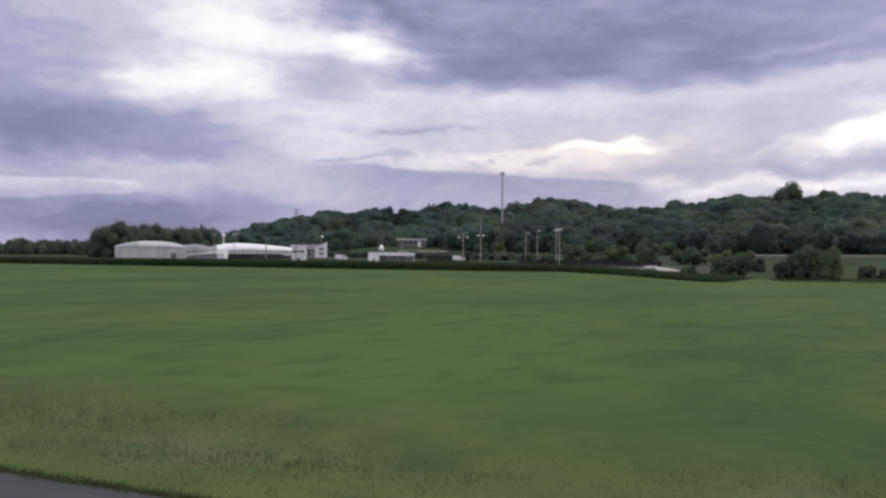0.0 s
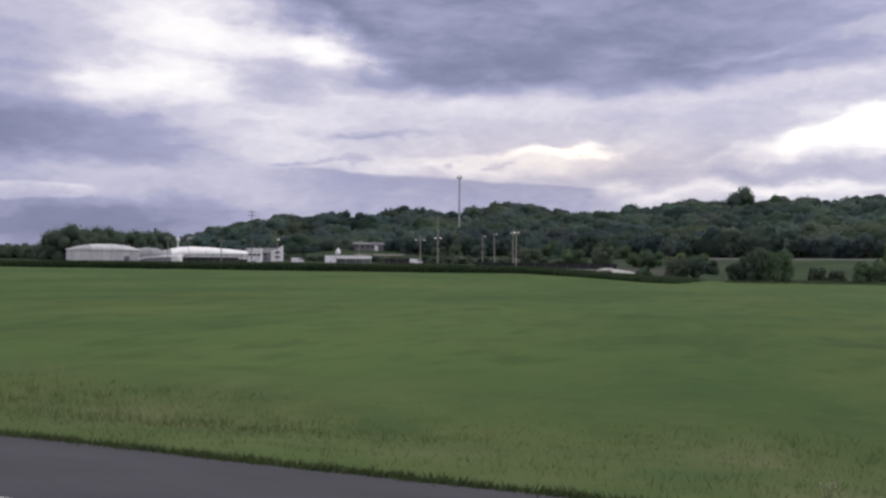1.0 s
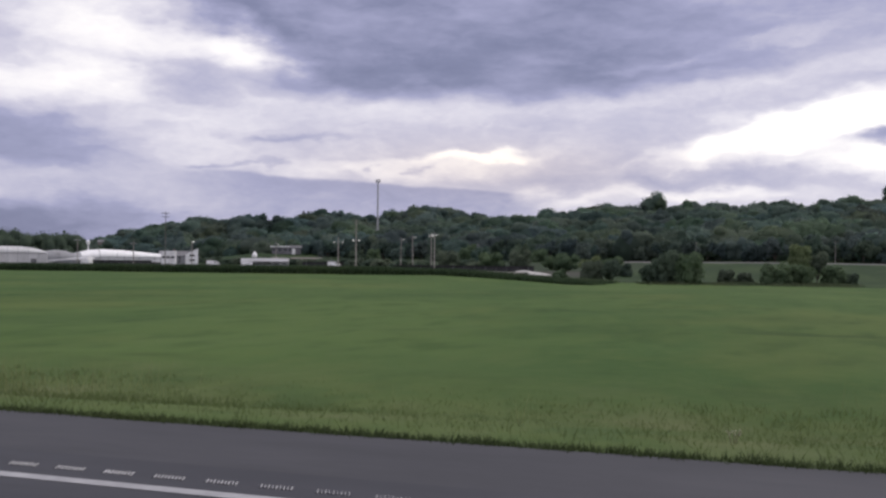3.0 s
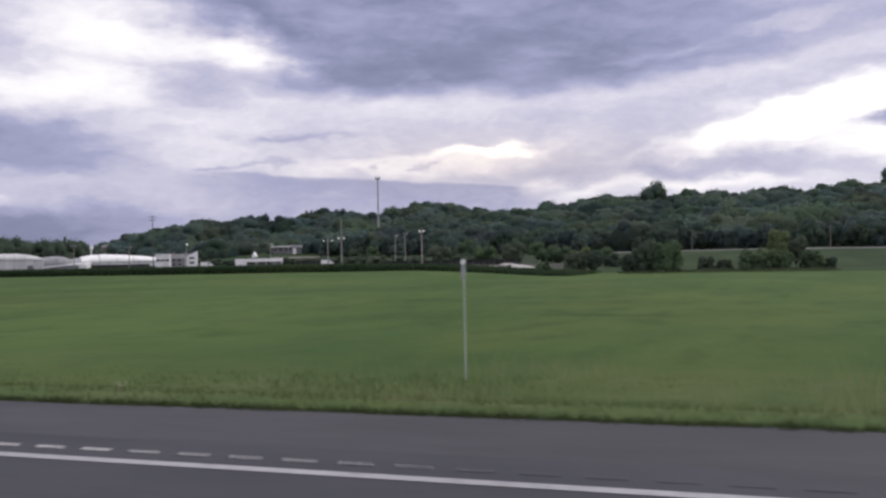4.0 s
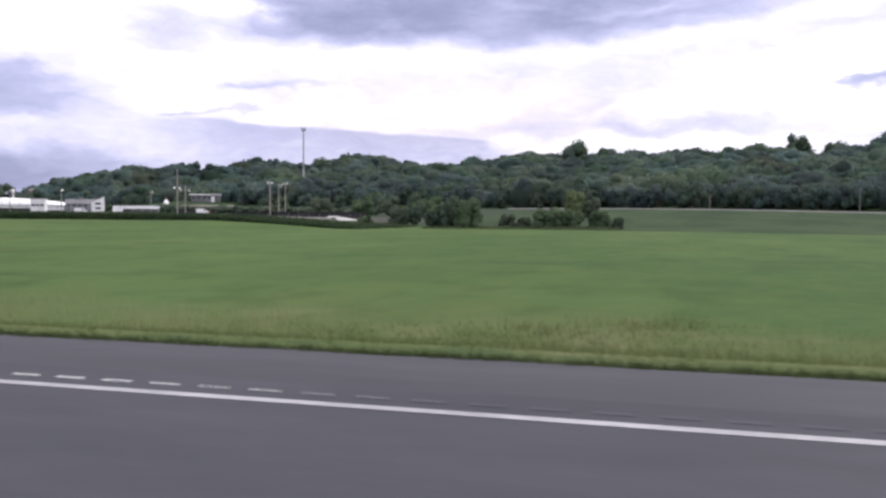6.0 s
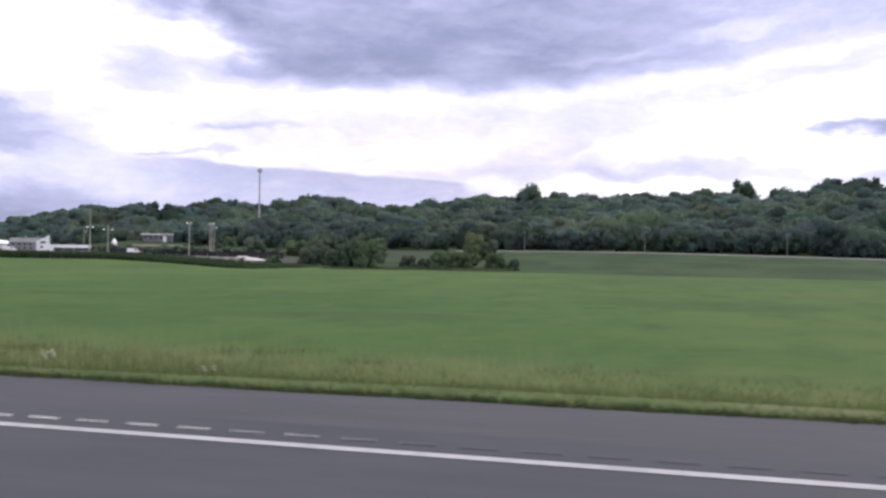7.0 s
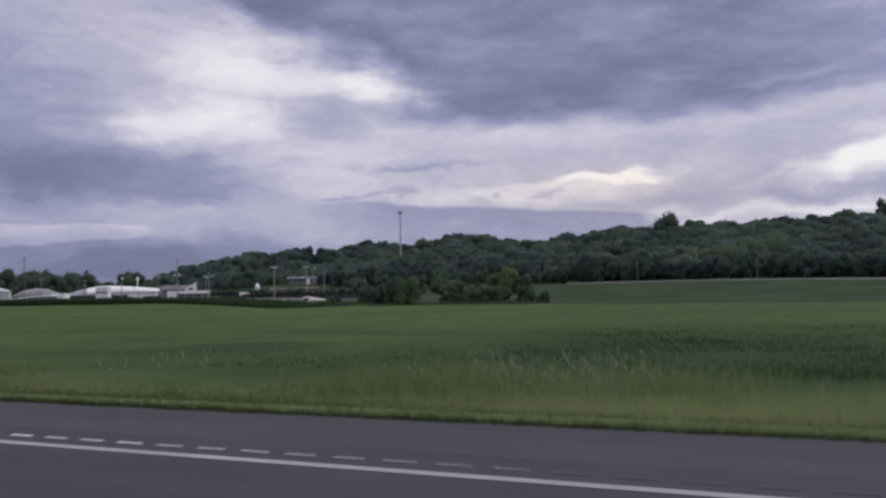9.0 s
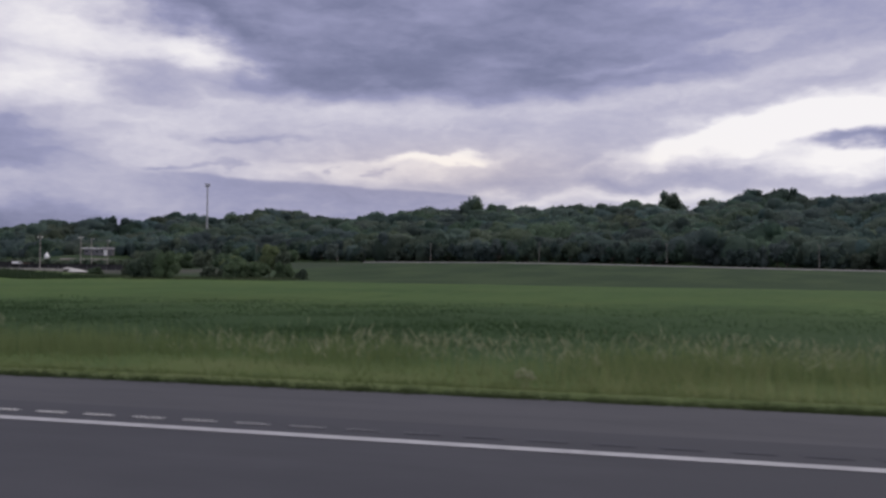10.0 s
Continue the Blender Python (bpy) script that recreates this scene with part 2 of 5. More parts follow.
def meadow():
    """Field grass: green sward with paler straw along the road and darker rank growth, in broad drifts."""
    mat = bpy.data.materials.new("meadow")
    mat.use_nodes = True
    g = Nodes(mat.node_tree)
    pos = g.add("ShaderNodeNewGeometry").outputs["Position"]
    sep = g.add("ShaderNodeSeparateXYZ")
    g.put(pos, sep.inputs[0])
    x, y = sep.outputs[0], sep.outputs[1]
    drift = g.noise(g.vec(x, g.m("MULTIPLY", y, 0.35)), 0.04, 4.0, 0.6)
    tuft = g.noise(pos, 1.3, 6.0, 0.7)
    patch = g.noise(g.vec(x, g.m("MULTIPLY", y, 0.6), 5.0), 0.11, 5.0, 0.62)
    col = g.mix(g.smooth(drift, 0.36, 0.66), (0.048, 0.095, 0.026), (0.079, 0.128, 0.038))
    col = g.mix(g.m("MULTIPLY", g.smooth(patch, 0.52, 0.70), 0.45), col, (0.036, 0.071, 0.018))
    col = g.mix(g.m("MULTIPLY", g.smooth(tuft, 0.42, 0.75), 0.5), col, (0.09, 0.13, 0.040))
    warm = g.noise(g.vec(x, g.m("MULTIPLY", y, 0.4), 9.0), 0.07, 4.0, 0.6)
    col = g.mix(g.m("MULTIPLY", g.smooth(warm, 0.5, 0.68), 0.4), col, (0.105, 0.128, 0.038))
    col = g.mix(g.m("MULTIPLY", g.smooth(x, 0.0, 120.0), 0.45), col, (0.046, 0.088, 0.026))
    clump = g.noise(g.vec(x, g.m("MULTIPLY", y, 0.45), 3.0), 0.55, 5.0, 0.6)
    col = g.mix(g.m("MULTIPLY", g.smooth(clump, 0.50, 0.66), 0.42), col, (0.034, 0.066, 0.017))
    broad = g.noise(g.vec(g.m("MULTIPLY", x, 0.6), g.m("MULTIPLY", y, 0.8), 12.0), 0.09, 3.0, 0.6)
    col = g.mix(g.m("MULTIPLY", g.smooth(broad, 0.48, 0.66), 0.22), col, (0.033, 0.066, 0.020))
    col = g.mix(g.m("MULTIPLY", g.smooth(clump, 0.48, 0.34), 0.2), col, (0.098, 0.128, 0.040))
    # a few flattened, darker lines where the wind has laid the hay
    laid = g.noise(g.vec(g.m("MULTIPLY", x, 0.4), y, 2.0), 0.12, 4.0, 0.6)
    col = g.mix(g.m("MULTIPLY", g.smooth(laid, 0.625, 0.70), 0.45), col, (0.028, 0.052, 0.015))
    # rough pale verge on the bank beside the road
    edge = g.m("ADD", y, g.m("MULTIPLY", g.m("SUBTRACT", g.noise(pos, 0.2, 4.0), 0.5), 9.0))
    verge = g.m("MULTIPLY", g.smooth(edge, 15.0, 24.0, 1.0, 0.0), g.smooth(y, 9.7, 11.8, 0.6, 1.0))
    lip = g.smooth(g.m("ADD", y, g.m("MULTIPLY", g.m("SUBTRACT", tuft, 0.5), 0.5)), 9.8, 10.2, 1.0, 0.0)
    rough = g.mix(tuft, (0.076, 0.100, 0.036), (0.121, 0.134, 0.052))
    blotch = g.noise(g.vec(x, g.m("MULTIPLY", y, 0.7), 21.0), 0.33, 5.0, 0.62)
    rough = g.mix(g.m("MULTIPLY", g.smooth(blotch, 0.50, 0.64), 0.8), rough, (0.155, 0.150, 0.080))
    rough = g.mix(g.m("MULTIPLY", g.smooth(blotch, 0.47, 0.36), 0.8), rough, (0.050, 0.080, 0.030))
    rough = g.mix(g.m("MULTIPLY", g.smooth(x, 96.0, 128.0), 0.55), rough, g.mix(blotch, (0.080, 0.114, 0.038), (0.134, 0.156, 0.058)))
    col = g.mix(g.m("MULTIPLY", verge, g.smooth(x, 20.0, 60.0, 0.5, 0.8)), col, rough)
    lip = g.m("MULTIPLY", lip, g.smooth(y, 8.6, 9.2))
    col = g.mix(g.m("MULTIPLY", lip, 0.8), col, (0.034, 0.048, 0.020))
    # damp, darker growth towards the far end of the meadow
    wet = g.smooth(g.m("ADD", x, g.m("MULTIPLY", g.m("SUBTRACT", patch, 0.5), 26.0)), 98.0, 119.0)
    hollow = g.m("MULTIPLY", g.smooth(g.m("ADD", y, g.m("MULTIPLY", tuft, 4.0)), 20.0, 26.0), g.smooth(g.m("ADD", y, g.m("MULTIPLY", patch, 26.0)), 44.0, 80.0, 1.0, 0.06))
    col = g.mix(g.m("MULTIPLY", g.m("MULTIPLY", wet, hollow), 0.86), col, g.mix(tuft, (0.022, 0.047, 0.017), (0.031, 0.061, 0.022)))
    # smaller damp hollows short of it
    for hx, hy, rx, ry, deep in ((90.0, 29.0, 4.0, 3.5, 0.42), (98.5, 28.0, 3.5, 3.0, 0.5), (103.0, 31.5, 4.0, 5.0, 0.75), (92.0, 38.0, 4.0, 3.0, 0.3), (79.0, 49.0, 6.5, 4.5, 0.36), (66.5, 33.0, 5.0, 3.0, 0.3), (101.0, 47.0, 7.0, 4.0, 0.35)):
        dx, dy = g.m("DIVIDE", g.m("SUBTRACT", x, hx), rx), g.m("DIVIDE", g.m("SUBTRACT", y, hy), ry)
        away = g.m("ADD", g.m("ADD", g.m("MULTIPLY", dx, dx), g.m("MULTIPLY", dy, dy)), g.m("MULTIPLY", g.m("SUBTRACT", clump, 0.5), 3.2))
        col = g.mix(g.m("MULTIPLY", g.smooth(away, 0.35, 1.3, 1.0, 0.0), deep), col, g.mix(tuft, (0.024, 0.049, 0.019), (0.036, 0.064, 0.025)))
    # trodden earth of the yard
    yard = g.m("MULTIPLY", g.smooth(y, 282.0, 300.0), g.smooth(x, -75.0, -55.0, 1.0, 0.0))
    yard = g.m("MULTIPLY", yard, g.smooth(y, 640.0, 760.0, 1.0, 0.0))
    # drier ground beyond the field
    far = g.smooth(g.m("ADD", g.m("MULTIPLY", x, 0.336), g.m("MULTIPLY", y, 0.942)), 254.0, 268.0)
    col = g.mix(g.m("MULTIPLY", far, 0.92), col, g.mix(g.smooth(drift, 0.4, 0.62), (0.023, 0.043, 0.019), (0.039, 0.063, 0.027)))
    col = g.mix(g.m("MULTIPLY", yard, 0.85), col, g.mix(g.smooth(y, 400.0, 450.0), g.mix(tuft, (0.05, 0.05, 0.044), (0.085, 0.083, 0.074)), (0.036, 0.052, 0.03)))
    bsdf = g.add("ShaderNodeBsdfPrincipled")
    g.put(col, bsdf.inputs["Base Color"])
    bsdf.inputs["Roughness"].default_value = 0.95
    bsdf.inputs["Specular IOR Level"].default_value = 0.1
    b = g.add("ShaderNodeBump")
    b.inputs["Strength"].default_value, b.inputs["Distance"].default_value = 0.4, 0.1
    g.put(g.noise(pos, 3.0, 6.0, 0.7), b.inputs["Height"])
    g.put(b.outputs[0], bsdf.inputs["Normal"])
    g.put(bsdf.outputs[0], g.add("ShaderNodeOutputMaterial").inputs[0])
    return mat


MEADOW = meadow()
ASPHALT = surface("asphalt", (0.043, 0.0445, 0.054), (0.061, 0.062, 0.073), 1.1, 0.88, 0.25, 60, stretch=(0.35, 1, 1), grime=(0.037, 0.038, 0.046))
# asphalt for the ridge slopes, lightened in colour to offset their shade
ASPHALT_LIFTED = surface("lightened_asphalt", (0.056, 0.058, 0.069), (0.078, 0.079, 0.091), 1.1, 0.85, 0.2, 60, stretch=(0.35, 1, 1))
SHOULDER = surface("asphalt_shoulder", (0.048, 0.049, 0.057), (0.069, 0.069, 0.079), 0.8, 0.9, 0.3, 50, stretch=(0.35, 1, 1), grime=(0.040, 0.041, 0.048))
PAINT = surface("road_paint", (0.29, 0.29, 0.305), (0.41, 0.41, 0.425), 6.0, 0.6, 0.1, 40, grime=(0.19, 0.19, 0.20))
GROOVE = surface("pale_ridge_face", (0.44, 0.44, 0.445), (0.62, 0.62, 0.63), 8.0, 0.8, 0.2, 60, random_shade=0.2)
SEAM = surface("tar_seam", (0.047, 0.048, 0.056), (0.066, 0.067, 0.077), 0.8, 0.9, 0.3, 50, stretch=(0.35, 1, 1))
GRAVEL = surface("gravel", (0.17, 0.165, 0.15), (0.30, 0.29, 0.26), 0.6, 0.95, 0.3)
CHALK = surface("pale_rubble", (0.36, 0.355, 0.34), (0.56, 0.55, 0.53), 0.5, 0.95, 0.4, 2.0, grime=(0.24, 0.23, 0.21))
FARROAD = surface("far_road", (0.15, 0.15, 0.15), (0.22, 0.215, 0.21), 0.2, 0.9)
BLADE = surface("grass_blades", (0.090, 0.126, 0.046), (0.129, 0.158, 0.063), 0.25, 0.8, random_shade=0.12, island=True, thin=0.7)
STRAW = surface("seed_stalks", (0.182, 0.208, 0.096), (0.255, 0.275, 0.135), 0.5, 0.9, random_shade=0.12, island=True, thin=0.7)
WEED = surface("tall_weed", (0.138, 0.190, 0.076), (0.20, 0.24, 0.108), 0.4, 0.85, random_shade=0.15, island=True, thin=0.65)
PALEHEAD = surface("pale_flower_head", (0.46, 0.47, 0.34), (0.62, 0.62, 0.48), 3.0, 0.9, thin=0.5)
REED = surface("rank_growth", (0.030, 0.062, 0.024), (0.041, 0.076, 0.030), 0.3, 0.8, random_shade=0.08, island=True, thin=0.6)
CROP = surface("dark_crop", (0.032, 0.058, 0.028), (0.058, 0.088, 0.040), 0.3, 0.85, random_shade=0.2, island=True, thin=0.35)
# distance haze is put into this leaf colour: paler and bluer than plain foliage
LEAF_WOOD_HAZED = surface("hazed_wood_leaves", (0.096, 0.143, 0.135), (0.149, 0.203, 0.163), 0.05, 0.9, random_shade=0.03, island=True, thin=0.65, cells=30.0, cell_shade=0.29)
LEAF_DARK = surface("dark_leaves", (0.074, 0.110, 0.083), (0.116, 0.159, 0.103), 0.15, 0.9, random_shade=0.10, island=True, thin=0.45)
# shade at the bottom of the wood, put into a darker leaf colour
LEAF_EDGE_SHADED = surface("shaded_wood_edge_leaves", (0.068, 0.102, 0.097), (0.100, 0.138, 0.119), 0.1, 0.9, random_shade=0.04, island=True, thin=0.5, cells=20.0, cell_shade=0.25)
LEAF_MID = surface("green_leaves", (0.085, 0.134, 0.077), (0.125, 0.179, 0.095), 0.25, 0.8, random_shade=0.15, island=True, thin=0.45)
LEAF_PALE = surface("pale_leaves", (0.130, 0.180, 0.088), (0.19, 0.235, 0.115), 0.3, 0.8, random_shade=0.15, island=True, thin=0.45)
LEAF_GREY = surface("grey_leaves", (0.099, 0.132, 0.094), (0.148, 0.185, 0.125), 0.3, 0.85, random_shade=0.15, island=True, thin=0.45)
UNDER = surface("undergrowth", (0.070, 0.098, 0.054), (0.112, 0.135, 0.072), 0.12, 0.85, random_shade=0.15, island=True, thin=0.5)
BARK = surface("bark", (0.06, 0.05, 0.04), (0.12, 0.10, 0.085), 2.0, 0.95, 0.4, stretch=(1, 1, 0.2))
POLEWOOD = surface("weathered_pole", (0.24, 0.225, 0.205), (0.38, 0.36, 0.335), 2.5, 0.9, 0.3, stretch=(1, 1, 0.1))
STEEL = surface("galvanised_steel", (0.34, 0.35, 0.37), (0.46, 0.47, 0.49), 1.5, 0.5, 0.05, metal=0.3, grime=(0.25, 0.24, 0.23))
WHITE = surface("white_sheet_metal", (0.76, 0.76, 0.77), (0.88, 0.88, 0.89), 0.4, 0.55, 0.05, stretch=(1, 1, 0.3), grime=(0.55, 0.54, 0.52))
WHITEROOF = surface("white_roof", (0.84, 0.84, 0.85), (0.92, 0.92, 0.93), 0.3, 0.5, 0.05, grime=(0.68, 0.68, 0.68))
DULLWHITE = surface("dull_white_membrane", (0.44, 0.445, 0.46), (0.60, 0.60, 0.61), 0.25, 0.6, 0.05, stretch=(1, 1, 0.3), grime=(0.34, 0.34, 0.34))
GREYMETAL = surface("grey_sheet_metal", (0.30, 0.31, 0.33), (0.42, 0.43, 0.45), 0.4, 0.6, 0.05, stretch=(1, 1, 0.3), grime=(0.24, 0.24, 0.24))
GREYROOF = surface("grey_shingles", (0.12, 0.12, 0.13), (0.21, 0.21, 0.225), 0.8, 0.85, 0.3)
DARKWALL = surface("dark_boards", (0.03, 0.032, 0.034), (0.07, 0.07, 0.072), 0.7, 0.85)
RUST = surface("brown_boards", (0.10, 0.075, 0.055), (0.19, 0.15, 0.11), 0.7, 0.9)
SHEDGREY = surface("dull_grey_sheet_metal", (0.20, 0.205, 0.22), (0.29, 0.295, 0.31), 0.4, 0.65, 0.05, stretch=(1, 1, 0.3), grime=(0.16, 0.16, 0.16))
BROWNROOF = surface("weathered_roof", (0.13, 0.125, 0.115), (0.21, 0.20, 0.18), 0.5, 0.9, 0.2)
BRICKRED = surface("pinkish_masonry", (0.24, 0.20, 0.19), (0.36, 0.31, 0.29), 0.5, 0.9)
WINDOW = surface("dark_window_glass", (0.02, 0.022, 0.026), (0.05, 0.055, 0.06), 0.3, 0.12, spec=0.6)
RUBBER = surface("rubber", (0.02, 0.02, 0.02), (0.04, 0.04, 0.04), 3.0, 0.8)
POSTPAINT = surface("pale_post_paint", (0.34, 0.37, 0.36), (0.46, 0.49, 0.48), 2.0, 0.6, grime=(0.3, 0.3, 0.3))
FLOWER = surface("weed_flower", (0.26, 0.275, 0.17), (0.37, 0.375, 0.25), 1.0, 0.9, random_shade=0.15, island=True, thin=0.6)
DOCK = surface("olive_weeds", (0.100, 0.130, 0.050), (0.142, 0.162, 0.072), 0.5, 0.85, random_shade=0.1, island=True, thin=0.7)
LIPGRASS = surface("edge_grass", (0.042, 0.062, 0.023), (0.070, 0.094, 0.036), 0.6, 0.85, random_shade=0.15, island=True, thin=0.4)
POLEDARK = surface("dark_pole", (0.10, 0.095, 0.09), (0.17, 0.16, 0.15), 2.5, 0.9, 0.3, stretch=(1, 1, 0.1))
REFLECTOR = surface("reflector", (0.75, 0.75, 0.75), (0.85, 0.85, 0.85), 3.0, 0.3)
LAMP = lamp_glass("lit_lamp", (1.0, 0.97, 0.92), 1.3)

# ---- building helpers ----


def part(name, bm, material, parent=None, label="", smooth=False):
    me = bpy.data.meshes.new(name)
    bm.to_mesh(me)
    bm.free()
    me.materials.append(material)
    if smooth:
        me.polygons.foreach_set("use_smooth", [True] * len(me.polygons))
    ob = new(name, me)
    if parent is not None:
        ob.parent = parent
    if label:
        ob["label"] = label
    return ob


def base(name, label, category, m=None, group="", kind=""):
    ob = new(name)
    ob.empty_display_size = 0.3
    if m is not None:
        ob.matrix_basis = m
    return tagged(ob, label, category, group, kind)


def block(bm, x0, x1, y0, y1, z0, z1, bevel=0.0):
    v = [bm.verts.new(p) for p in ((x0, y0, z0), (x1, y0, z0), (x1, y1, z0), (x0, y1, z0), (x0, y0, z1), (x1, y0, z1), (x1, y1, z1), (x0, y1, z1))]
    f = [bm.faces.new([v[i] for i in q]) for q in ((3, 2, 1, 0), (4, 5, 6, 7), (0, 1, 5, 4), (1, 2, 6, 5), (2, 3, 7, 6), (3, 0, 4, 7))]
    if bevel:
        edges = {e for q in f for e in q.edges}
        bmesh.ops.bevel(bm, geom=list(edges), offset=bevel, segments=1, affect="EDGES")
    return bm


def box(x0, x1, y0, y1, z0, z1, bevel=0.0):
    return block(bmesh.new(), x0, x1, y0, y1, z0, z1, bevel)


def rod(bm, p, q, r0, r1, sides=8):
    """A tapered round bar from p to q."""
    p, q = Vector(p), Vector(q)
    d = (q - p).normalized()
    s = d.orthogonal().normalized()
    t = d.cross(s)
    rings = []
    for c, r in ((p, r0), (q, r1)):
        rings.append([bm.verts.new(c + (s * math.cos(2 * math.pi * i / sides) + t * math.sin(2 * math.pi * i / sides)) * r) for i in range(sides)])
    for i in range(sides):
        j = (i + 1) % sides
        bm.faces.new((rings[0][i], rings[0][j], rings[1][j], rings[1][i]))
    bm.faces.new(rings[0][::-1])
    bm.faces.new(rings[1])
    return bm


def soup(name, verts, faces, material, smooth=False):
    """One mesh object out of numpy arrays; faces all have the same number of corners."""
    me = bpy.data.meshes.new(name)
    n, k = faces.shape
    me.vertices.add(len(verts))
    me.vertices.foreach_set("co", np.ascontiguousarray(verts, dtype=np.float32).ravel())
    me.loops.add(n * k)
    me.loops.foreach_set("vertex_index", np.ascontiguousarray(faces, dtype=np.int32).ravel())
    me.polygons.add(n)
    me.polygons.foreach_set("loop_start", np.arange(0, n * k, k, dtype=np.int32))
    if smooth:
        me.polygons.foreach_set("use_smooth", [True] * n)
    me.update(calc_edges=True)
    me.materials.append(material)
    return new(name, me)


# ---- ground ----
NX, NY = 0.336, 0.942  # away from the road towards the bluff


def step(v, lo, hi):
    s = np.clip((v - lo) / (hi - lo), 0.0, 1.0)
    return s * s * (3 - 2 * s)


def height(x, y):
    """Height of the land: road bank, flat field, slow rise to the far road, wooded bluff behind."""
    x, y = np.asarray(x, float), np.asarray(y, float)
    n, u = NX * x + NY * y, NY * x - NX * y
    z = -0.06 - 0.74 * step(y, 9.6, 17.0) - 0.74 * step(-y, 4.0, 12.0)
    z = z + 5.3 * step(n, 330.0, 600.0) * (0.35 + 0.65 * step(n, 300, 560)) * (1.0 - 0.75 * step(u, -230.0, 80.0))
    z = z - 2.3 * step(y, 50.0, 265.0) * step(x, -85.0, -45.0) * (1 - step(n, 300.0, 430.0))
    swell = np.zeros_like(u)
    for at_u, wide, rise in ((-905, 48, 12), (-775, 44, 17), (-660, 50, -4), (-522, 36, 5), (-402, 24, 4), (-262, 18, 6), (-130, 30, 8), (-42, 20, 7)):
        swell = swell + rise * np.exp(-((u - at_u) / wide) ** 2)
    ridge = (43.5 - 6.0 * step(-u, 640.0, 800.0)) * np.clip((n - 625.0) / (305.0 - 175.0 * step(-u, 860.0, 970.0)), 0.0, 1.0) ** 0.9 + (swell + 4.0 * step(u, -230.0, 80.0)) * step(n, 720, 930)
    end = step(u, -1140.0, -1068.0)
    z = z + (ridge - 30.0 * step(n, 1050, 1500)) * end
    z = z + 6.5 * np.exp(-((x + 445) ** 2 + (y - 800) ** 2) / 50.0 ** 2)
    return z


def build_ground():
    xs = np.unique(np.concatenate([np.arange(-60, 240, 2.5), np.linspace(-700, 700, 130), np.linspace(-2600, 2600, 120), [-9000, -5000, 5000, 9000]]))
    ys = np.unique(np.concatenate([np.arange(-14, 30, 0.75), np.arange(30, 320, 5), np.linspace(320, 1600, 110), [-9000, -3000, -800, -200, -60, 2200, 3000, 5000, 9000]]))
    gx, gy = np.meshgrid(xs, ys)
    z = height(gx, gy)
    rough = np.sin(gx * 0.37 + 1.3 * np.sin(gy * 0.21)) * np.sin(gy * 0.43 + np.sin(gx * 0.17)) * 0.07
    z = z + rough * step(gy, 10.5, 16.0)
    verts = np.stack([gx, gy, z], -1).reshape(-1, 3)
    w = len(xs)
    i = (np.arange(len(ys) - 1)[:, None] * w + np.arange(w - 1)[None, :]).ravel()
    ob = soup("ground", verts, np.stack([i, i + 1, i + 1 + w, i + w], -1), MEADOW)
    ob.data.polygons.foreach_set("use_smooth", [True] * len(ob.data.polygons))
    tagged(ob, "flat green hay meadow rising to a wooded bluff", "meadow", kind="structure")


build_ground()

# ---- highway ----
X0, X1 = -500.0, 700.0
EDGE_LINE, ROAD_EDGE = 6.73, 9.74


def build_road():
    bm = bmesh.new()
    block(bm, X0, X1, -3.6, 7.62, -0.3, 0.0)
    tagged(part("road", bm, ASPHALT), "dark grey asphalt carriageway of a rural highway", "road", kind="structure")
    # shoulder with a slightly ragged outer edge
    bm = bmesh.new()
    rng = random.Random(4)
    xs = [X0 + 0.6 * i for i in range(int((X1 - X0) / 0.6) + 1)]
    inner, outer, low = [], [], []
    for x in xs:
        e = ROAD_EDGE + 0.05 * math.sin(x * 0.31) + rng.uniform(-0.05, 0.05)
        inner.append(bm.verts.new((x, 7.65, -0.006)))
        outer.append(bm.verts.new((x, e, -0.05)))
        low.append(bm.verts.new((x, e + 0.12, -0.3)))
    for i in range(len(xs) - 1):
        bm.faces.new((inner[i], inner[i + 1], outer[i + 1], outer[i]))
        bm.faces.new((outer[i], outer[i + 1], low[i + 1], low[i]))
    tagged(part("road_shoulder", bm, SHOULDER), "grey asphalt road shoulder with a crumbling grassy edge", "road shoulder", kind="structure")
    tagged(part("road_seam", box(X0, X1, 7.621, 7.649, -0.25, -0.003), SEAM), "faint tarred joint between lane and shoulder", "road seam", kind="structure")
    bm = bmesh.new()
    rng = random.Random(9)
    n = 800
    a = [bm.verts.new((X0 + (X1 - X0) * i / n, EDGE_LINE - 0.075 + rng.uniform(-0.004, 0.004), 0.005)) for i in range(n + 1)]
    b = [bm.verts.new((X0 + (X1 - X0) * i / n, EDGE_LINE + 0.075 + rng.uniform(-0.004, 0.004), 0.005)) for i in range(n + 1)]
    for i in range(n):
        bm.faces.new((a[i], a[i + 1], b[i + 1], b[i]))
    tagged(part("edge_line", bm, PAINT), "solid white painted road edge line, slightly worn", "road marking", kind="structure")


build_road()

# ---- foliage ----


def crown_lumps(rng, count):
    """Overlapping lumps (x, y, z, r) that fill a unit ball, a little unevenly."""
    out = []
    for i in range(count):
        z = 0.66 - 1.2 * (i + 0.5) / count
        a = i * 2.4 + rng.uniform(-0.5, 0.5)
        k = rng.uniform(0.42, 0.72) * math.sqrt(max(0.1, 1 - z * z))
        out.append((k * math.cos(a), k * math.sin(a), z * 0.9 + rng.uniform(-0.1, 0.1), rng.uniform(0.24, 0.48)))
    return out


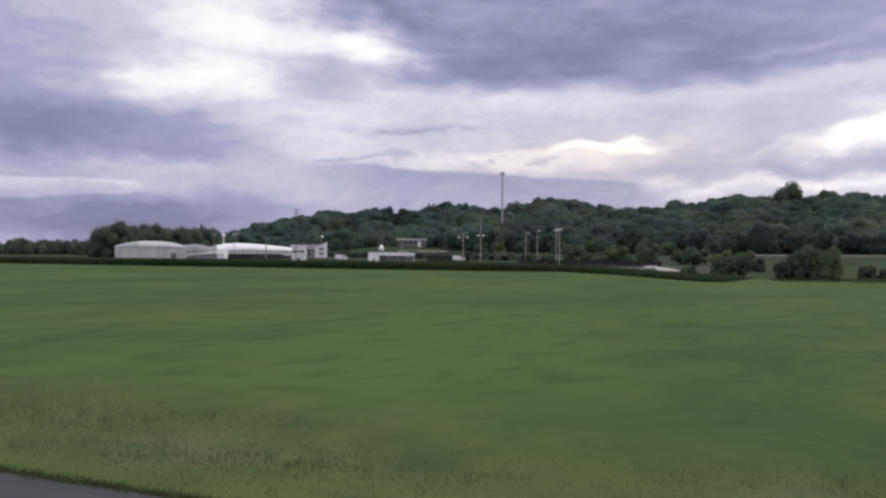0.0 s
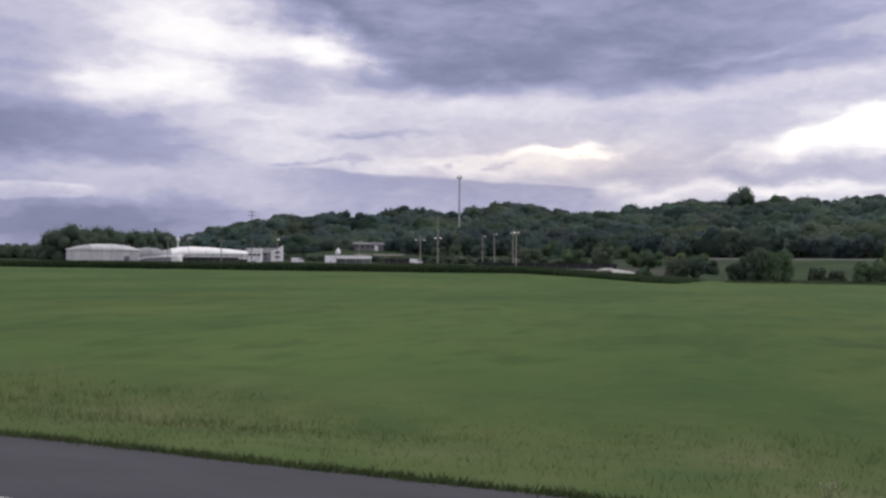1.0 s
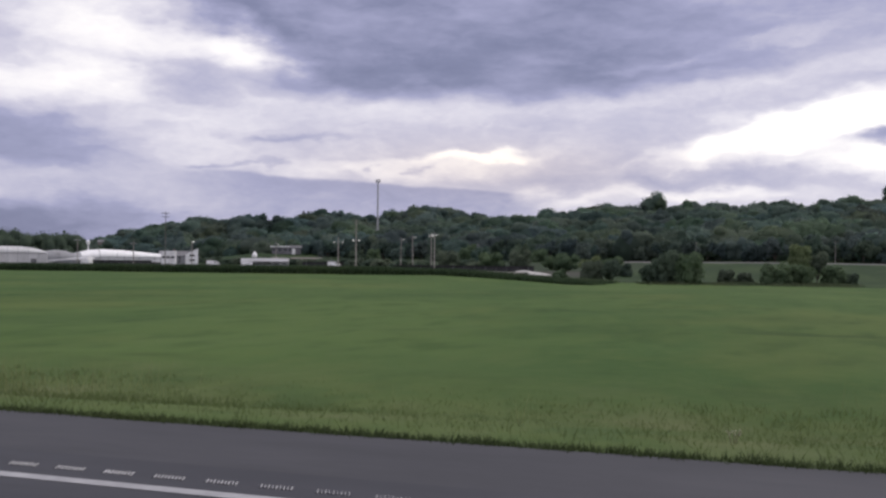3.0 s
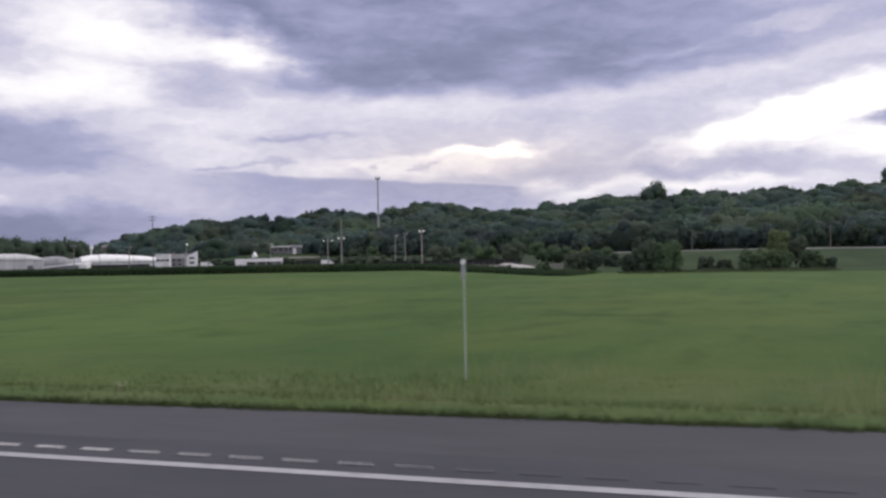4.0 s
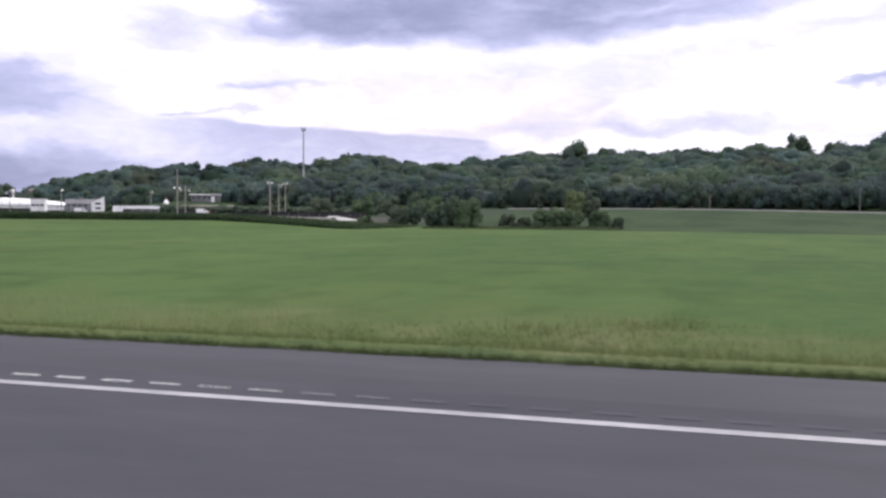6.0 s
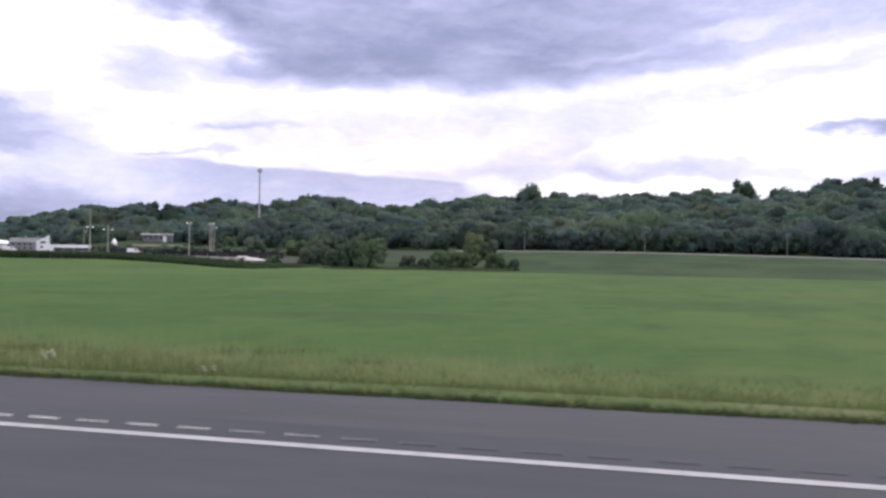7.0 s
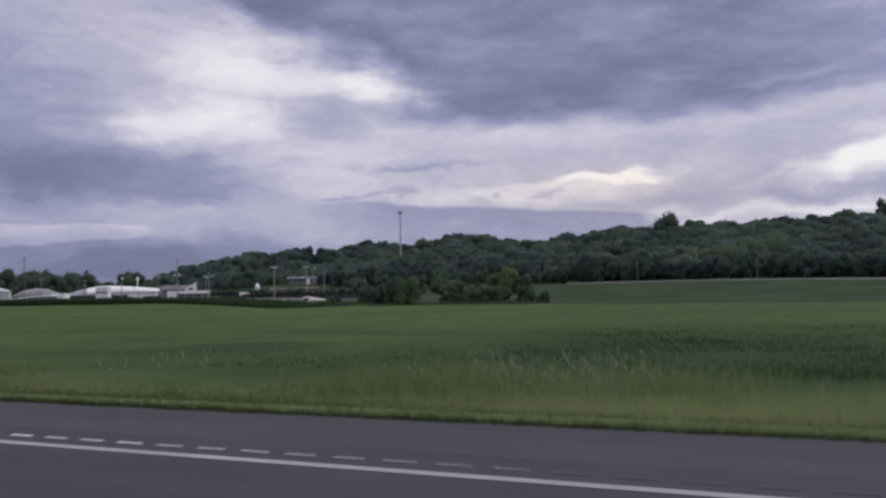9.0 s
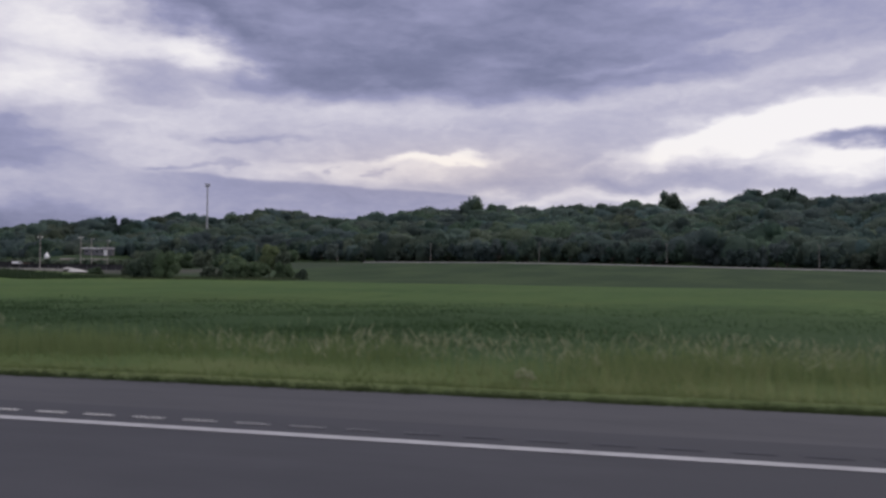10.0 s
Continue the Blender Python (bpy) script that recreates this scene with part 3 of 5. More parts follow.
def leaf_sprays(rng, lumps, leaves, size, half, rough=0.2, spread=0.10):
    """Leaf sprays as quads over the lumps, scaled to the half-sizes of a crown centred on the origin."""
    weights = np.array([l[3] ** 2 for l in lumps])
    L = np.array(lumps)[rng.choice(len(lumps), size=leaves, p=weights / weights.sum())]
    half = np.array(half)
    d = rng.normal(size=(leaves, 3))
    d[:, 2] = np.where(d[:, 2] < -0.5, -d[:, 2], d[:, 2])
    d /= np.linalg.norm(d, axis=1, keepdims=True)
    c = (L[:, :3] + d * L[:, 3:4] * (1.0 + spread * np.clip(rng.normal(size=(leaves, 1)), -2.0, 1.1))) * half
    nrm = d / half * half.mean() + rng.normal(scale=rough, size=(leaves, 3))
    nrm /= np.linalg.norm(nrm, axis=1, keepdims=True)
    a = np.cross(nrm, rng.normal(size=(leaves, 3)))
    a /= np.linalg.norm(a, axis=1, keepdims=True)
    b = np.cross(nrm, a)
    s = size * rng.uniform(0.55, 1.3, size=(leaves, 1))
    quad = np.stack([c - a * s - b * s * 0.5, c + a * s * 0.3 - b * s, c + a * s + b * s * 0.5, c - a * s * 0.3 + b * s], 1)
    return quad.reshape(-1, 3), np.arange(leaves * 4).reshape(-1, 4)


def ball(cuts):
    """Vertices and triangles of a round form, to be shared by all crowns."""
    bm = bmesh.new()
    bmesh.ops.create_icosphere(bm, subdivisions=cuts, radius=1.0)
    bm.verts.ensure_lookup_table()
    out = np.array([v.co[:] for v in bm.verts]), np.array([[v.index for v in f.verts] for f in bm.faces])
    bm.free()
    return out


BALL = ball(2)


def core_mesh(rng, lumps, half, shrink=0.94):
    """The dense inner mass of a crown: one soft uneven form a lump."""
    o, f = BALL
    vs, fs = [], []
    for x, y, z, r in lumps:
        fs.append(f + len(vs) * len(o))
        knob = 1.0 + 0.05 * rng.normal(size=(len(o), 1))
        vs.append((o * knob * (r * shrink) + (x, y, z)) * np.array(half))
    return np.concatenate(vs), np.concatenate(fs)


def crown_mesh(rng, wide, low, high, count, leaves, size, big=False):
    lumps = crown_lumps(rng, count)
    lumps.append((0.0, 0.0, -0.06, 0.86 if big else 0.5))
    half = (0.5 * wide, 0.5 * wide * rng.uniform(0.85, 1.1), 0.5 * (high - low))
    v, f = leaf_sprays(rng, lumps, leaves, size, half, 0.4 if big else 0.55, 0.07 if big else 0.13)
    cv, cf = core_mesh(rng, lumps, half, 0.95 if big else 0.8)
    verts = np.concatenate([v, cv]) + (0, 0, 0.5 * (low + high))
    return verts, np.concatenate([f[:, [0, 1, 2]], f[:, [0, 2, 3]], cf + len(v)]), [(x * half[0], y * half[1], z * half[2] + 0.5 * (low + high)) for x, y, z, r in lumps]


def tree(name, label, x, y, wide, tall, leaf, seed, bare=0.25, count=9, leaves=900, size=0.35, group="", category="tree"):
    """A broadleaf tree or bush: forked tapered trunk and a ragged crown of leaf sprays."""
    rng = np.random.default_rng(seed)
    z = float(height(x, y)) - 0.1
    ob = base(name, label, category, Matrix.Translation((x, y, z)), group)
    low = max(tall * bare if bare > 0.1 else -0.3 * tall, tall - 1.25 * wide)
    verts, tris, lumps = crown_mesh(rng, wide, low, tall, count, leaves, size)
    verts[:, 2] = np.maximum(verts[:, 2], 0.0 + 0.02 * rng.random(len(verts)))
    bm = bmesh.new()
    r = max(0.06, tall * 0.022)
    fork = tall * max(bare, 0.18)
    rod(bm, (0, 0, 0), (0, 0, fork), r, r * 0.75)
    for p in lumps:
        rod(bm, (0, 0, fork * 0.9), p, r * 0.5, r * 0.12, 5)
    part("trunk", bm, BARK, ob)
    crown = soup("crown", verts, tris, leaf, True)
    crown.parent = ob
    return ob


def conifer(name, label, x, y, tall, wide, seed):
    rng = np.random.default_rng(seed)
    ob = base(name, label, "tree", Matrix.Translation((x, y, float(height(x, y)) - 0.1)))
    part("trunk", rod(bmesh.new(), (0, 0, 0), (0, 0, tall * 0.97), tall * 0.018, 0.04), BARK, ob)
    lumps = [(0, 0, t, wide / tall * 0.5 * (1.08 - t) + 0.01) for t in np.linspace(0.16, 0.98, 9)]
    v, f = leaf_sprays(rng, lumps, 500, tall * 0.045, (tall, tall, tall))
    soup("crown", v, f, LEAF_DARK).parent = ob
    return ob


def build_woodland():
    """The wood on the bluff: thousands of crowns as one mass of leaf sprays."""
    rng = np.random.default_rng(21)
    protos = []
    for k in range(14):
        v, f, _ = crown_mesh(rng, rng.uniform(16.0, 25.0), -5.0, rng.uniform(13.0, 18.0), int(rng.integers(4, 6)), 190, 0.75, True)
        protos.append((v, f))
    verts, faces, at = [], [], 0
    gap = 12.6
    for u in np.arange(-1078, 260, gap):
        for n in np.arange(640, 985, gap):
            jx, jy = rng.uniform(-0.48, 0.48, 2) * gap
            uu, nn = u + jx, n + jy
            x, y = NY * uu + NX * nn, -NX * uu + NY * nn
            if math.hypot(x + 403, y - 956) < 9:
                continue
            v, f = protos[rng.integers(len(protos))]
            a, s = rng.uniform(0, 6.283), (rng.uniform(0.62, 1.0) if rng.random() < 0.72 else rng.uniform(1.15, 1.55)) * (1.0 + 0.22 * math.sin(uu * 0.075 + 1.9 * math.sin(nn * 0.05)) + 0.10 * math.sin(uu * 0.031 + nn * 0.04))
            c, sn = math.cos(a) * s, math.sin(a) * s
            w = np.stack([v[:, 0] * c - v[:, 1] * sn, v[:, 0] * sn + v[:, 1] * c, v[:, 2] * (0.45 + 0.5 * s) * rng.uniform(0.9, 1.12)], -1)
            edge = 0.75 if uu < -1052 else 1.0
            w[:, 2] *= edge
            verts.append(w + (x, y, float(height(x, y)) - 0.6))
            faces.append(f + at)
            at += len(v)
    ob = soup("woodland", np.concatenate(verts), np.concatenate(faces), LEAF_WOOD_HAZED, True)
    tagged(ob, "dense dark green broadleaf woodland covering a long bluff", "woodland", kind="stuff")


build_woodland()
rng_t = random.Random(5)
# trees that stand out against the sky on the ridge
for i, (x, y, w, top, label) in enumerate(((-125, 1048, 33, 82.5, "large round-headed tree standing above the ridge wood"), (97, 944, 21, 75.5, "broad tree rising over the ridge wood"),
                                          (200, 905, 24, 74.0, "tall spreading tree on the ridge wood"), (172, 917, 20, 74.0, "tall spreading tree on the ridge wood"),
                                          (-432, 1056, 26, 64.5, "round tree on the ridge beside a tall mast"), (-545, 1160, 26, 72.0, "round tree on the ridge wood"))):
    tree("skyline_tree", label, x, y, w, top - float(height(x, y)), LEAF_WOOD_HAZED, 31 + i, 0.02, 16, 1300, 0.9)
conifer("spruce", "dark pointed spruce above the ridge wood", -450, 1190, 33, 12, 36)

# wood edge along the foot of the bluff, taller; shade is put into its darker leaves
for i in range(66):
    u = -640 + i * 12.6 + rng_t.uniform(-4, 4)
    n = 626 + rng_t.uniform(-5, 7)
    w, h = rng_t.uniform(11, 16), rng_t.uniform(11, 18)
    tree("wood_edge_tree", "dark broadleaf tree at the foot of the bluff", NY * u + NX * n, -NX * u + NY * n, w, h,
         LEAF_EDGE_SHADED, 100 + i, 0.06, 7, 420, 0.8, "trees along the wood edge")

# field hedge bushes in the middle distance
BUSHES = "bushes at the far side of the meadow"
for i, (x, y, wide, tall, leaf, count, label) in enumerate((
        (-58.0, 310, 8.5, 6.4, LEAF_GREY, 14, "pale grey-green bush at the edge of the meadow"),
        (-51.5, 308, 6.0, 6.8, LEAF_DARK, 12, "dark upright bush at the edge of the meadow"),
        (-36.4, 280, 4.8, 5.6, LEAF_DARK, 12, "small dark bush at the edge of the meadow"),
        (-31.8, 283, 9.5, 9.6, LEAF_DARK, 18, "tall dark ragged bush at the edge of the meadow"),
        (-25.5, 281, 9.0, 8.8, LEAF_MID, 16, "broad green bush at the edge of the meadow"),
        (-15.5, 292, 5.5, 4.6, LEAF_GREY, 10, "low brownish bush at the edge of the meadow"),
        (-10.5, 293, 4.5, 3.8, LEAF_GREY, 10, "low brownish bush at the edge of the meadow"),
        (-2.0, 286, 9.5, 6.6, LEAF_MID, 16, "wide green bush at the edge of the meadow"),
        (4.4, 297, 7.5, 11.6, LEAF_PALE, 15, "tall yellow-green young tree among bushes"),
        (9.0, 297, 6.0, 9.4, LEAF_GREY, 13, "tall grey-green bush beside a young tree"),
        (4.5, 288, 8.0, 6.0, LEAF_MID, 14, "low green bush in front of a young tree"),
        (12.6, 291, 7.5, 6.2, LEAF_MID, 14, "low green bush beside a young tree"),
        (17.8, 294, 4.0, 3.6, LEAF_DARK, 9, "low dark bush at the end of the hedge"))):
    tree("bush", label, x, y, wide, tall, leaf, 41 + i, 0.04, count, 2200, 0.30, BUSHES, category="bush")

tree("low_bush", "low rough green bush beside the rubble heap", -66.0, 300, 5.5, 2.6, LEAF_MID, 400, 0.03, 9, 900, 0.3, category="bush")

# shrubs and trees behind the yard
for i, (x, y, w, h, leaf) in enumerate(((-160, 470, 14, 10, LEAF_GREY), (-141, 480, 15, 9, LEAF_MID), (-122, 470, 13, 11, LEAF_GREY), (-104, 460, 12, 9, LEAF_MID),
                                        (-92, 440, 13, 9, LEAF_MID), (-78, 420, 12, 8, LEAF_PALE), (-66, 400, 11, 8, LEAF_MID), (-58, 380, 8, 6, LEAF_DARK))):
    tree("yard_bush", "bush growing behind the gravel yard", x, y, w, h, leaf, 60 + i, 0.04, 7, 900, 0.45, "bushes behind the yard", category="bush")
for i in range(22):
    u = -700 + i * 26 + rng_t.uniform(-8, 8)
    n = 560 + rng_t.uniform(-14, 20)
    w, h = rng_t.uniform(12, 17), rng_t.uniform(9, 15)
    x, y = NY * u + NX * n, -NX * u + NY * n
    if u > -330 or -0.76 < (x - 85) / y < -0.57:
        continue  # the view to the house on the rise stays open
    tree("valley_tree", "broadleaf tree on the low ground behind the yard", x, y, w, h,
         (LEAF_DARK, LEAF_MID, LEAF_WOOD_HAZED)[i % 3], 160 + i, 0.05, 8, 480, 0.7, "trees behind the yard")
for i in range(26):
    x = -430 + i * 11.5 + rng_t.uniform(-3, 3)
    y = 640 - i * 5.6 + rng_t.uniform(-8, 8) + (18 if i < 5 else 0)
    tree("scrub_bush", "low dark scrub bush behind the yard", x, y, rng_t.uniform(11, 16), rng_t.uniform(4.0, 6.5), LEAF_DARK if i % 2 else LEAF_GREY, 300 + i, 0.03, 8, 420, 0.5, "scrub behind the yard", category="bush")
for i, (x, y, w, top) in enumerate(((-760, 905, 32, 39.5), (-575, 560, 22, 25), (-552, 552, 24, 28.0), (-535, 556, 20, 25.5), (-519, 548, 20, 22.5), (-503, 545, 18, 21.5), (-486, 540, 18, 21.5), (-470, 545, 16, 20.5),
                                    (-565, 590, 24, 27.0), (-545, 585, 24, 28.5), (-527, 590, 22, 26.0), (-505, 580, 22, 24.0), (-480, 570, 20, 22.5), (-590, 585, 22, 24.0), (-610, 600, 22, 23.0), (-640, 640, 24, 23), (-700, 900, 26, 17), (-672, 900, 24, 15), (-728, 905, 24, 18), (-800, 930, 26, 21), (-840, 940, 28, 22), (-880, 960, 28, 22))):
    tree("distant_tree", "large dark tree on the plain behind the yard", x, y, w * 1.35, top - float(height(x, y)), LEAF_DARK, 200 + i, 0.04, 13, 1100, 0.5, "trees beyond the yard")


def far_treeline():
    """The low line of trees that closes the plain beyond the yard, as one mass."""
    rng = np.random.default_rng(8)
    protos = [crown_mesh(rng, rng.uniform(15.0, 24.0), -4.0, rng.uniform(12.0, 17.0), 5, 220, 0.9, True)[:2] for k in range(5)]
    verts, faces, at = [], [], 0
    for i in range(230):
        k = i / 230
        x, y = -655 - 2300 * k ** 1.3 + rng.uniform(-12, 12), 700 + 420 * k + rng.uniform(-25, 25)
        v, f = protos[i % 5]
        a, s = rng.uniform(0, 6.283), rng.uniform(0.7, 1.25)
        c, sn = math.cos(a) * s, math.sin(a) * s
        w = np.stack([v[:, 0] * c - v[:, 1] * sn, v[:, 0] * sn + v[:, 1] * c, v[:, 2] * s], -1)
        verts.append(w + (x, y, float(height(x, y)) - 0.5))
        faces.append(f + at)
        at += len(v)
    ob = soup("far_treeline", np.concatenate(verts), np.concatenate(faces), LEAF_DARK, True)
    tagged(ob, "low dark line of trees closing the distant plain", "trees", kind="stuff")


far_treeline()
conifer("spruce", "slender dark spruce among distant trees", -509, 600, 25, 6.5, 240)

# ---- far road, its poles and the mast ----


def ribbon(name, pts, wide, lift, material, label, category, skirt=1.5):
    """A strip of road laid on the land along points."""
    bm = bmesh.new()
    rows = []
    for i, (x, y) in enumerate(pts):
        xn, yn = pts[min(i + 1, len(pts) - 1)]
        xp, yp = pts[max(i - 1, 0)]
        d = Vector((xn - xp, yn - yp)).normalized()
        o = Vector((-d.y, d.x)) * wide / 2
        z = float(height(x, y)) + lift
        rows.append([bm.verts.new((x - o.x * skirt, y - o.y * skirt, z - lift - 0.3)), bm.verts.new((x - o.x, y - o.y, z)), bm.verts.new((x + o.x, y + o.y, z)), bm.verts.new((x + o.x * skirt, y + o.y * skirt, z - lift - 0.3))])
    for a, b in zip(rows, rows[1:]):
        for k in range(3):
            bm.faces.new((a[k], b[k], b[k + 1], a[k + 1]))
    return tagged(part(name, bm, material), label, category, kind="structure")


ribbon("far_road", [(NY * u + NX * 606, -NX * u + NY * 606) for u in range(-330, 900, 25)], 9, 0.7, FARROAD, "pale distant road at the foot of the bluff", "road")


def utility_pole(x, y, tall, label, group, arms=1, wood=None):
    ob = base("utility_pole", label, "utility pole", pose(x, y, float(height(x, y)) - 0.1, 0, 0, 20), group)
    wood = wood or POLEWOOD
    part("pole", rod(bmesh.new(), (0, 0, 0), (0, 0, tall), 0.17, 0.11), wood, ob)
    for k in range(arms):
        z = tall - 0.6 - 1.1 * k
        part("crossarm", box(-1.2, 1.2, -0.07, 0.07, z - 0.08, z + 0.08), wood, ob)
        for sx in (-1.05, 0.45, 1.05):
            part("insulator", rod(bmesh.new(), (sx, 0, z + 0.08), (sx, 0, z + 0.32), 0.06, 0.04, 6), GREYMETAL, ob)
    return ob


for k in range(-3, 4):
    utility_pole(32 + 84 * k, 632 - 29.5 * k, 14.2, "weathered wooden utility pole beside the far road", "poles along the far road", 1)


def mast(x, y, tall):
    ob = base("communication_mast", "tall slender steel mast with an antenna head above the wood", "mast", Matrix.Translation((x, y, float(height(x, y)) - 0.2)))
    part("shaft", rod(bmesh.new(), (0, 0, 0), (0, 0, tall), 1.15, 0.7, 12), STEEL, ob)
    head = bmesh.new()
    rod(head, (0, 0, tall - 1.0), (0, 0, tall - 0.6), 2.4, 2.4, 16)
    part("platform", head, GREYMETAL, ob)
    for i in range(9):
        a = i * math.tau / 9
        c, s = math.cos(a), math.sin(a)
        part("antenna", rod(bmesh.new(), (2.3 * c, 2.3 * s, tall - 2.0), (2.3 * c, 2.3 * s, tall + 1.6), 0.3, 0.3, 6), GREYMETAL, ob)
    for i in range(14):
        z = 22 + i * 3.0
        part("shaft_joint", rod(bmesh.new(), (0, 0, z), (0, 0, z + 0.25), 1.1 - 0.03 * i + 0.12, 1.1 - 0.03 * i + 0.12, 12), STEEL, ob)


mast(-403.1, 956.3, 91.0 - float(height(-403.1, 956.3)))
for dx in (0, 9.5):
    ob = base("ridge_antenna", "stubby dark antenna tower on the ridge", "antenna", Matrix.Translation((-668 + dx, 1303 - dx * 0.3, float(height(-668, 1303)))))
    part("shaft", rod(bmesh.new(), (0, 0, 0), (0, 0, 80.5 - float(height(-668, 1303))), 1.2, 0.9, 8), GREYROOF, ob)
    part("head", box(-1.5, 1.5, -1.2, 1.2, 76 - float(height(-668, 1303)), 79.5 - float(height(-668, 1303)), 0.1), GREYROOF, ob)


def light_pole(x, y, top, label, lamps=2, wood=True, lit=True, lean=0.0, arm=1.0, drop=1.2, head=1.0):
    """Yard light pole: tall post, crossbar with floodlights below its tip."""
    z = float(height(x, y)) - 0.1
    tall = top - z
    ob = base("yard_light_pole", label, "light pole", pose(x, y, z, 0, lean, 25), "light poles in the yard")
    part("pole", rod(bmesh.new(), (0, 0, 0), (0, 0, tall), 0.25, 0.17), POLEWOOD if wood else STEEL, ob)
    h = tall - drop
    part("crossbar", box(-arm - 0.1, arm + 0.1, -0.06, 0.06, h - 0.06, h + 0.06), STEEL, ob)
    for k in range(lamps):
        sx = arm * (1 if k == 0 else -1)
        lamp = part("floodlight", box(sx - 0.25 * head, sx + 0.25 * head, -0.4, 0.1, h - 0.28 * head, h + 0.12, 0.04), GREYMETAL, ob)
        part("lamp_lens", box(sx - 0.18 * head, sx + 0.18 * head, -0.42, -0.405, h - 0.22 * head, h + 0.05), LAMP if lit else REFLECTOR, lamp, "pale glass lens")
    return ob

# ---- the yard ----


def pitched(bm, x0, x1, y0, y1, z0, z1):
    """A gable roof with its ridge along x."""
    ym = 0.5 * (y0 + y1)
    v = [bm.verts.new(p) for p in ((x0, y0, z0), (x1, y0, z0), (x1, y1, z0), (x0, y1, z0), (x0, ym, z1), (x1, ym, z1))]
    for q in ((0, 1, 5, 4), (2, 3, 4, 5), (1, 2, 5), (3, 0, 4), (3, 2, 1, 0)):
        bm.faces.new([v[i] for i in q])
    return bm


def arch_loft(bm, rows, n=14):
    """A tent-like roof along x: rows of (x, half depth, foot, rise), arched across y, closed at both ends."""
    rings = []
    for x, deep, z0, rise in rows:
        rings.append([bm.verts.new((x, -math.cos(math.pi * i / n) * deep, z0 + math.sin(math.pi * i / n) ** 0.8 * rise)) for i in range(n + 1)])
    for a, b in zip(rings, rings[1:]):
        for i in range(n):
            bm.faces.new((a[i], b[i], b[i + 1], a[i + 1]))
    bm.faces.new(rings[0])
    bm.faces.new(rings[-1][::-1])
    return bm


def membrane_hall():
    """White membrane hall with rounded shoulders, its far end in duller grey sheeting."""
    ob = base("membrane_hall", "white membrane storage hall with rounded shoulders, behind a low canopy", "storage hall", pose(-342.2, 367.4, float(height(-342.2, 367.4)) - 0.2, 0, 0, 46))
    part("wall", box(-18, 15, -8, 8, 0, 6.7, 0.3), DULLWHITE, ob)
    part("roof", arch_loft(bmesh.new(), ((-7.5, 8.3, 6.71, 2.9), (-3.0, 8.3, 6.71, 3.1), (4.0, 8.3, 6.71, 3.0), (9.0, 8.3, 6.71, 2.5), (13.0, 8.3, 6.71, 1.4), (15.3, 8.3, 6.71, 0.25))), DULLWHITE, ob)
    part("end_slope", arch_loft(bmesh.new(), ((-18.4, 8.2, 6.71, 0.5), (-13.0, 8.2, 6.71, 2.0), (-7.55, 8.2, 6.71, 2.8))), GREYMETAL, ob, "dull grey end slope")
    for x in (-16, -11.5, -7, -2.5, 2, 6.5, 11):
        part("wall_rib", box(x - 0.1, x + 0.1, -8.12, -8.005, 0, 6.6), GREYMETAL, ob)
    for x, k in ((-2.5, 3.14), (2.0, 3.08), (6.5, 2.82)):
        part("roof_seam", arch_loft(bmesh.new(), ((x, 8.36, 6.7, k), (x + 0.25, 8.36, 6.7, k))), GREYMETAL, ob, "thin grey roof seam")
    part("door", box(7.6, 10.2, -8.08, -8.005, 0.05, 4.0), GREYROOF, ob)


def grey_shed():
    ob = base("grey_shed", "long dull grey tent-like shed with sloping ends", "shed", pose(-374, 434, float(height(-374, 434)) - 0.1, 0, 0, 28))
    part("wall", box(-14, 14, -9, 9, 0, 3.4), SHEDGREY, ob)
    part("roof", arch_loft(bmesh.new(), ((-14.6, 9.5, 3.41, 0.7), (-8.0, 9.5, 3.41, 4.6), (-1.0, 9.5, 3.41, 5.6), (5.0, 9.5, 3.41, 5.2), (14.6, 9.5, 3.41, 1.0))), SHEDGREY, ob)
    for x in (-10, -5, 0, 5, 10):
        part("frame_post", box(x - 0.12, x + 0.12, -9.12, -9.005, 0, 3.35), GREYMETAL, ob)
    part("annex", box(14.65, 19, -8.5, 2, 0, 5.4, 0.05), WHITE, ob, "small white lean-to")
    part("door", box(-3, 3, -9.08, -9.005, 0.05, 3.0), GREYROOF, ob)


def white_canopy():
    ob = base("low_white_roof", "long low white membrane roof sloping to the ground", "roof shelter", pose(-348, 404, float(height(-348, 404)) - 0.1, 0, 0, 8))
    bm = bmesh.new()
    xs = [-19, -13, -6, 0, 7, 13, 19]
    zs = [1.2, 1.9, 2.7, 3.6, 4.1, 4.3, 4.4]
    front, back = [], []
    for x, z in zip(xs, zs):
        front.append([bm.verts.new((x, -3, z)), bm.verts.new((x, -3, z - 0.75))])
        back.append([bm.verts.new((x, 4, z + 0.35)), bm.verts.new((x, 4, z - 0.3))])
    for i in range(len(xs) - 1):
        bm.faces.new((front[i][1], front[i + 1][1], front[i + 1][0], front[i][0]))
        bm.faces.new((front[i][0], front[i + 1][0], back[i + 1][0], back[i][0]))
        bm.faces.new((back[i][0], back[i + 1][0], back[i + 1][1], back[i][1]))
        bm.faces.new((front[i][1], back[i][1], back[i + 1][1], front[i + 1][1]))
    bm.faces.new((front[0][0], back[0][0], back[0][1], front[0][1]))
    bm.faces.new((front[-1][1], back[-1][1], back[-1][0], front[-1][0]))
    part("roof", bm, WHITEROOF, ob)
    for x in (-18, -9, 0, 9, 18):
        part("post", rod(bmesh.new(), (x, -2.5, 0), (x, -2.5, 0.7 if x < -15 else 1.8), 0.12, 0.12, 6), STEEL, ob)
    part("back_wall", box(-18, 18, 3.6, 3.95, 0, 1.0), DARKWALL, ob)


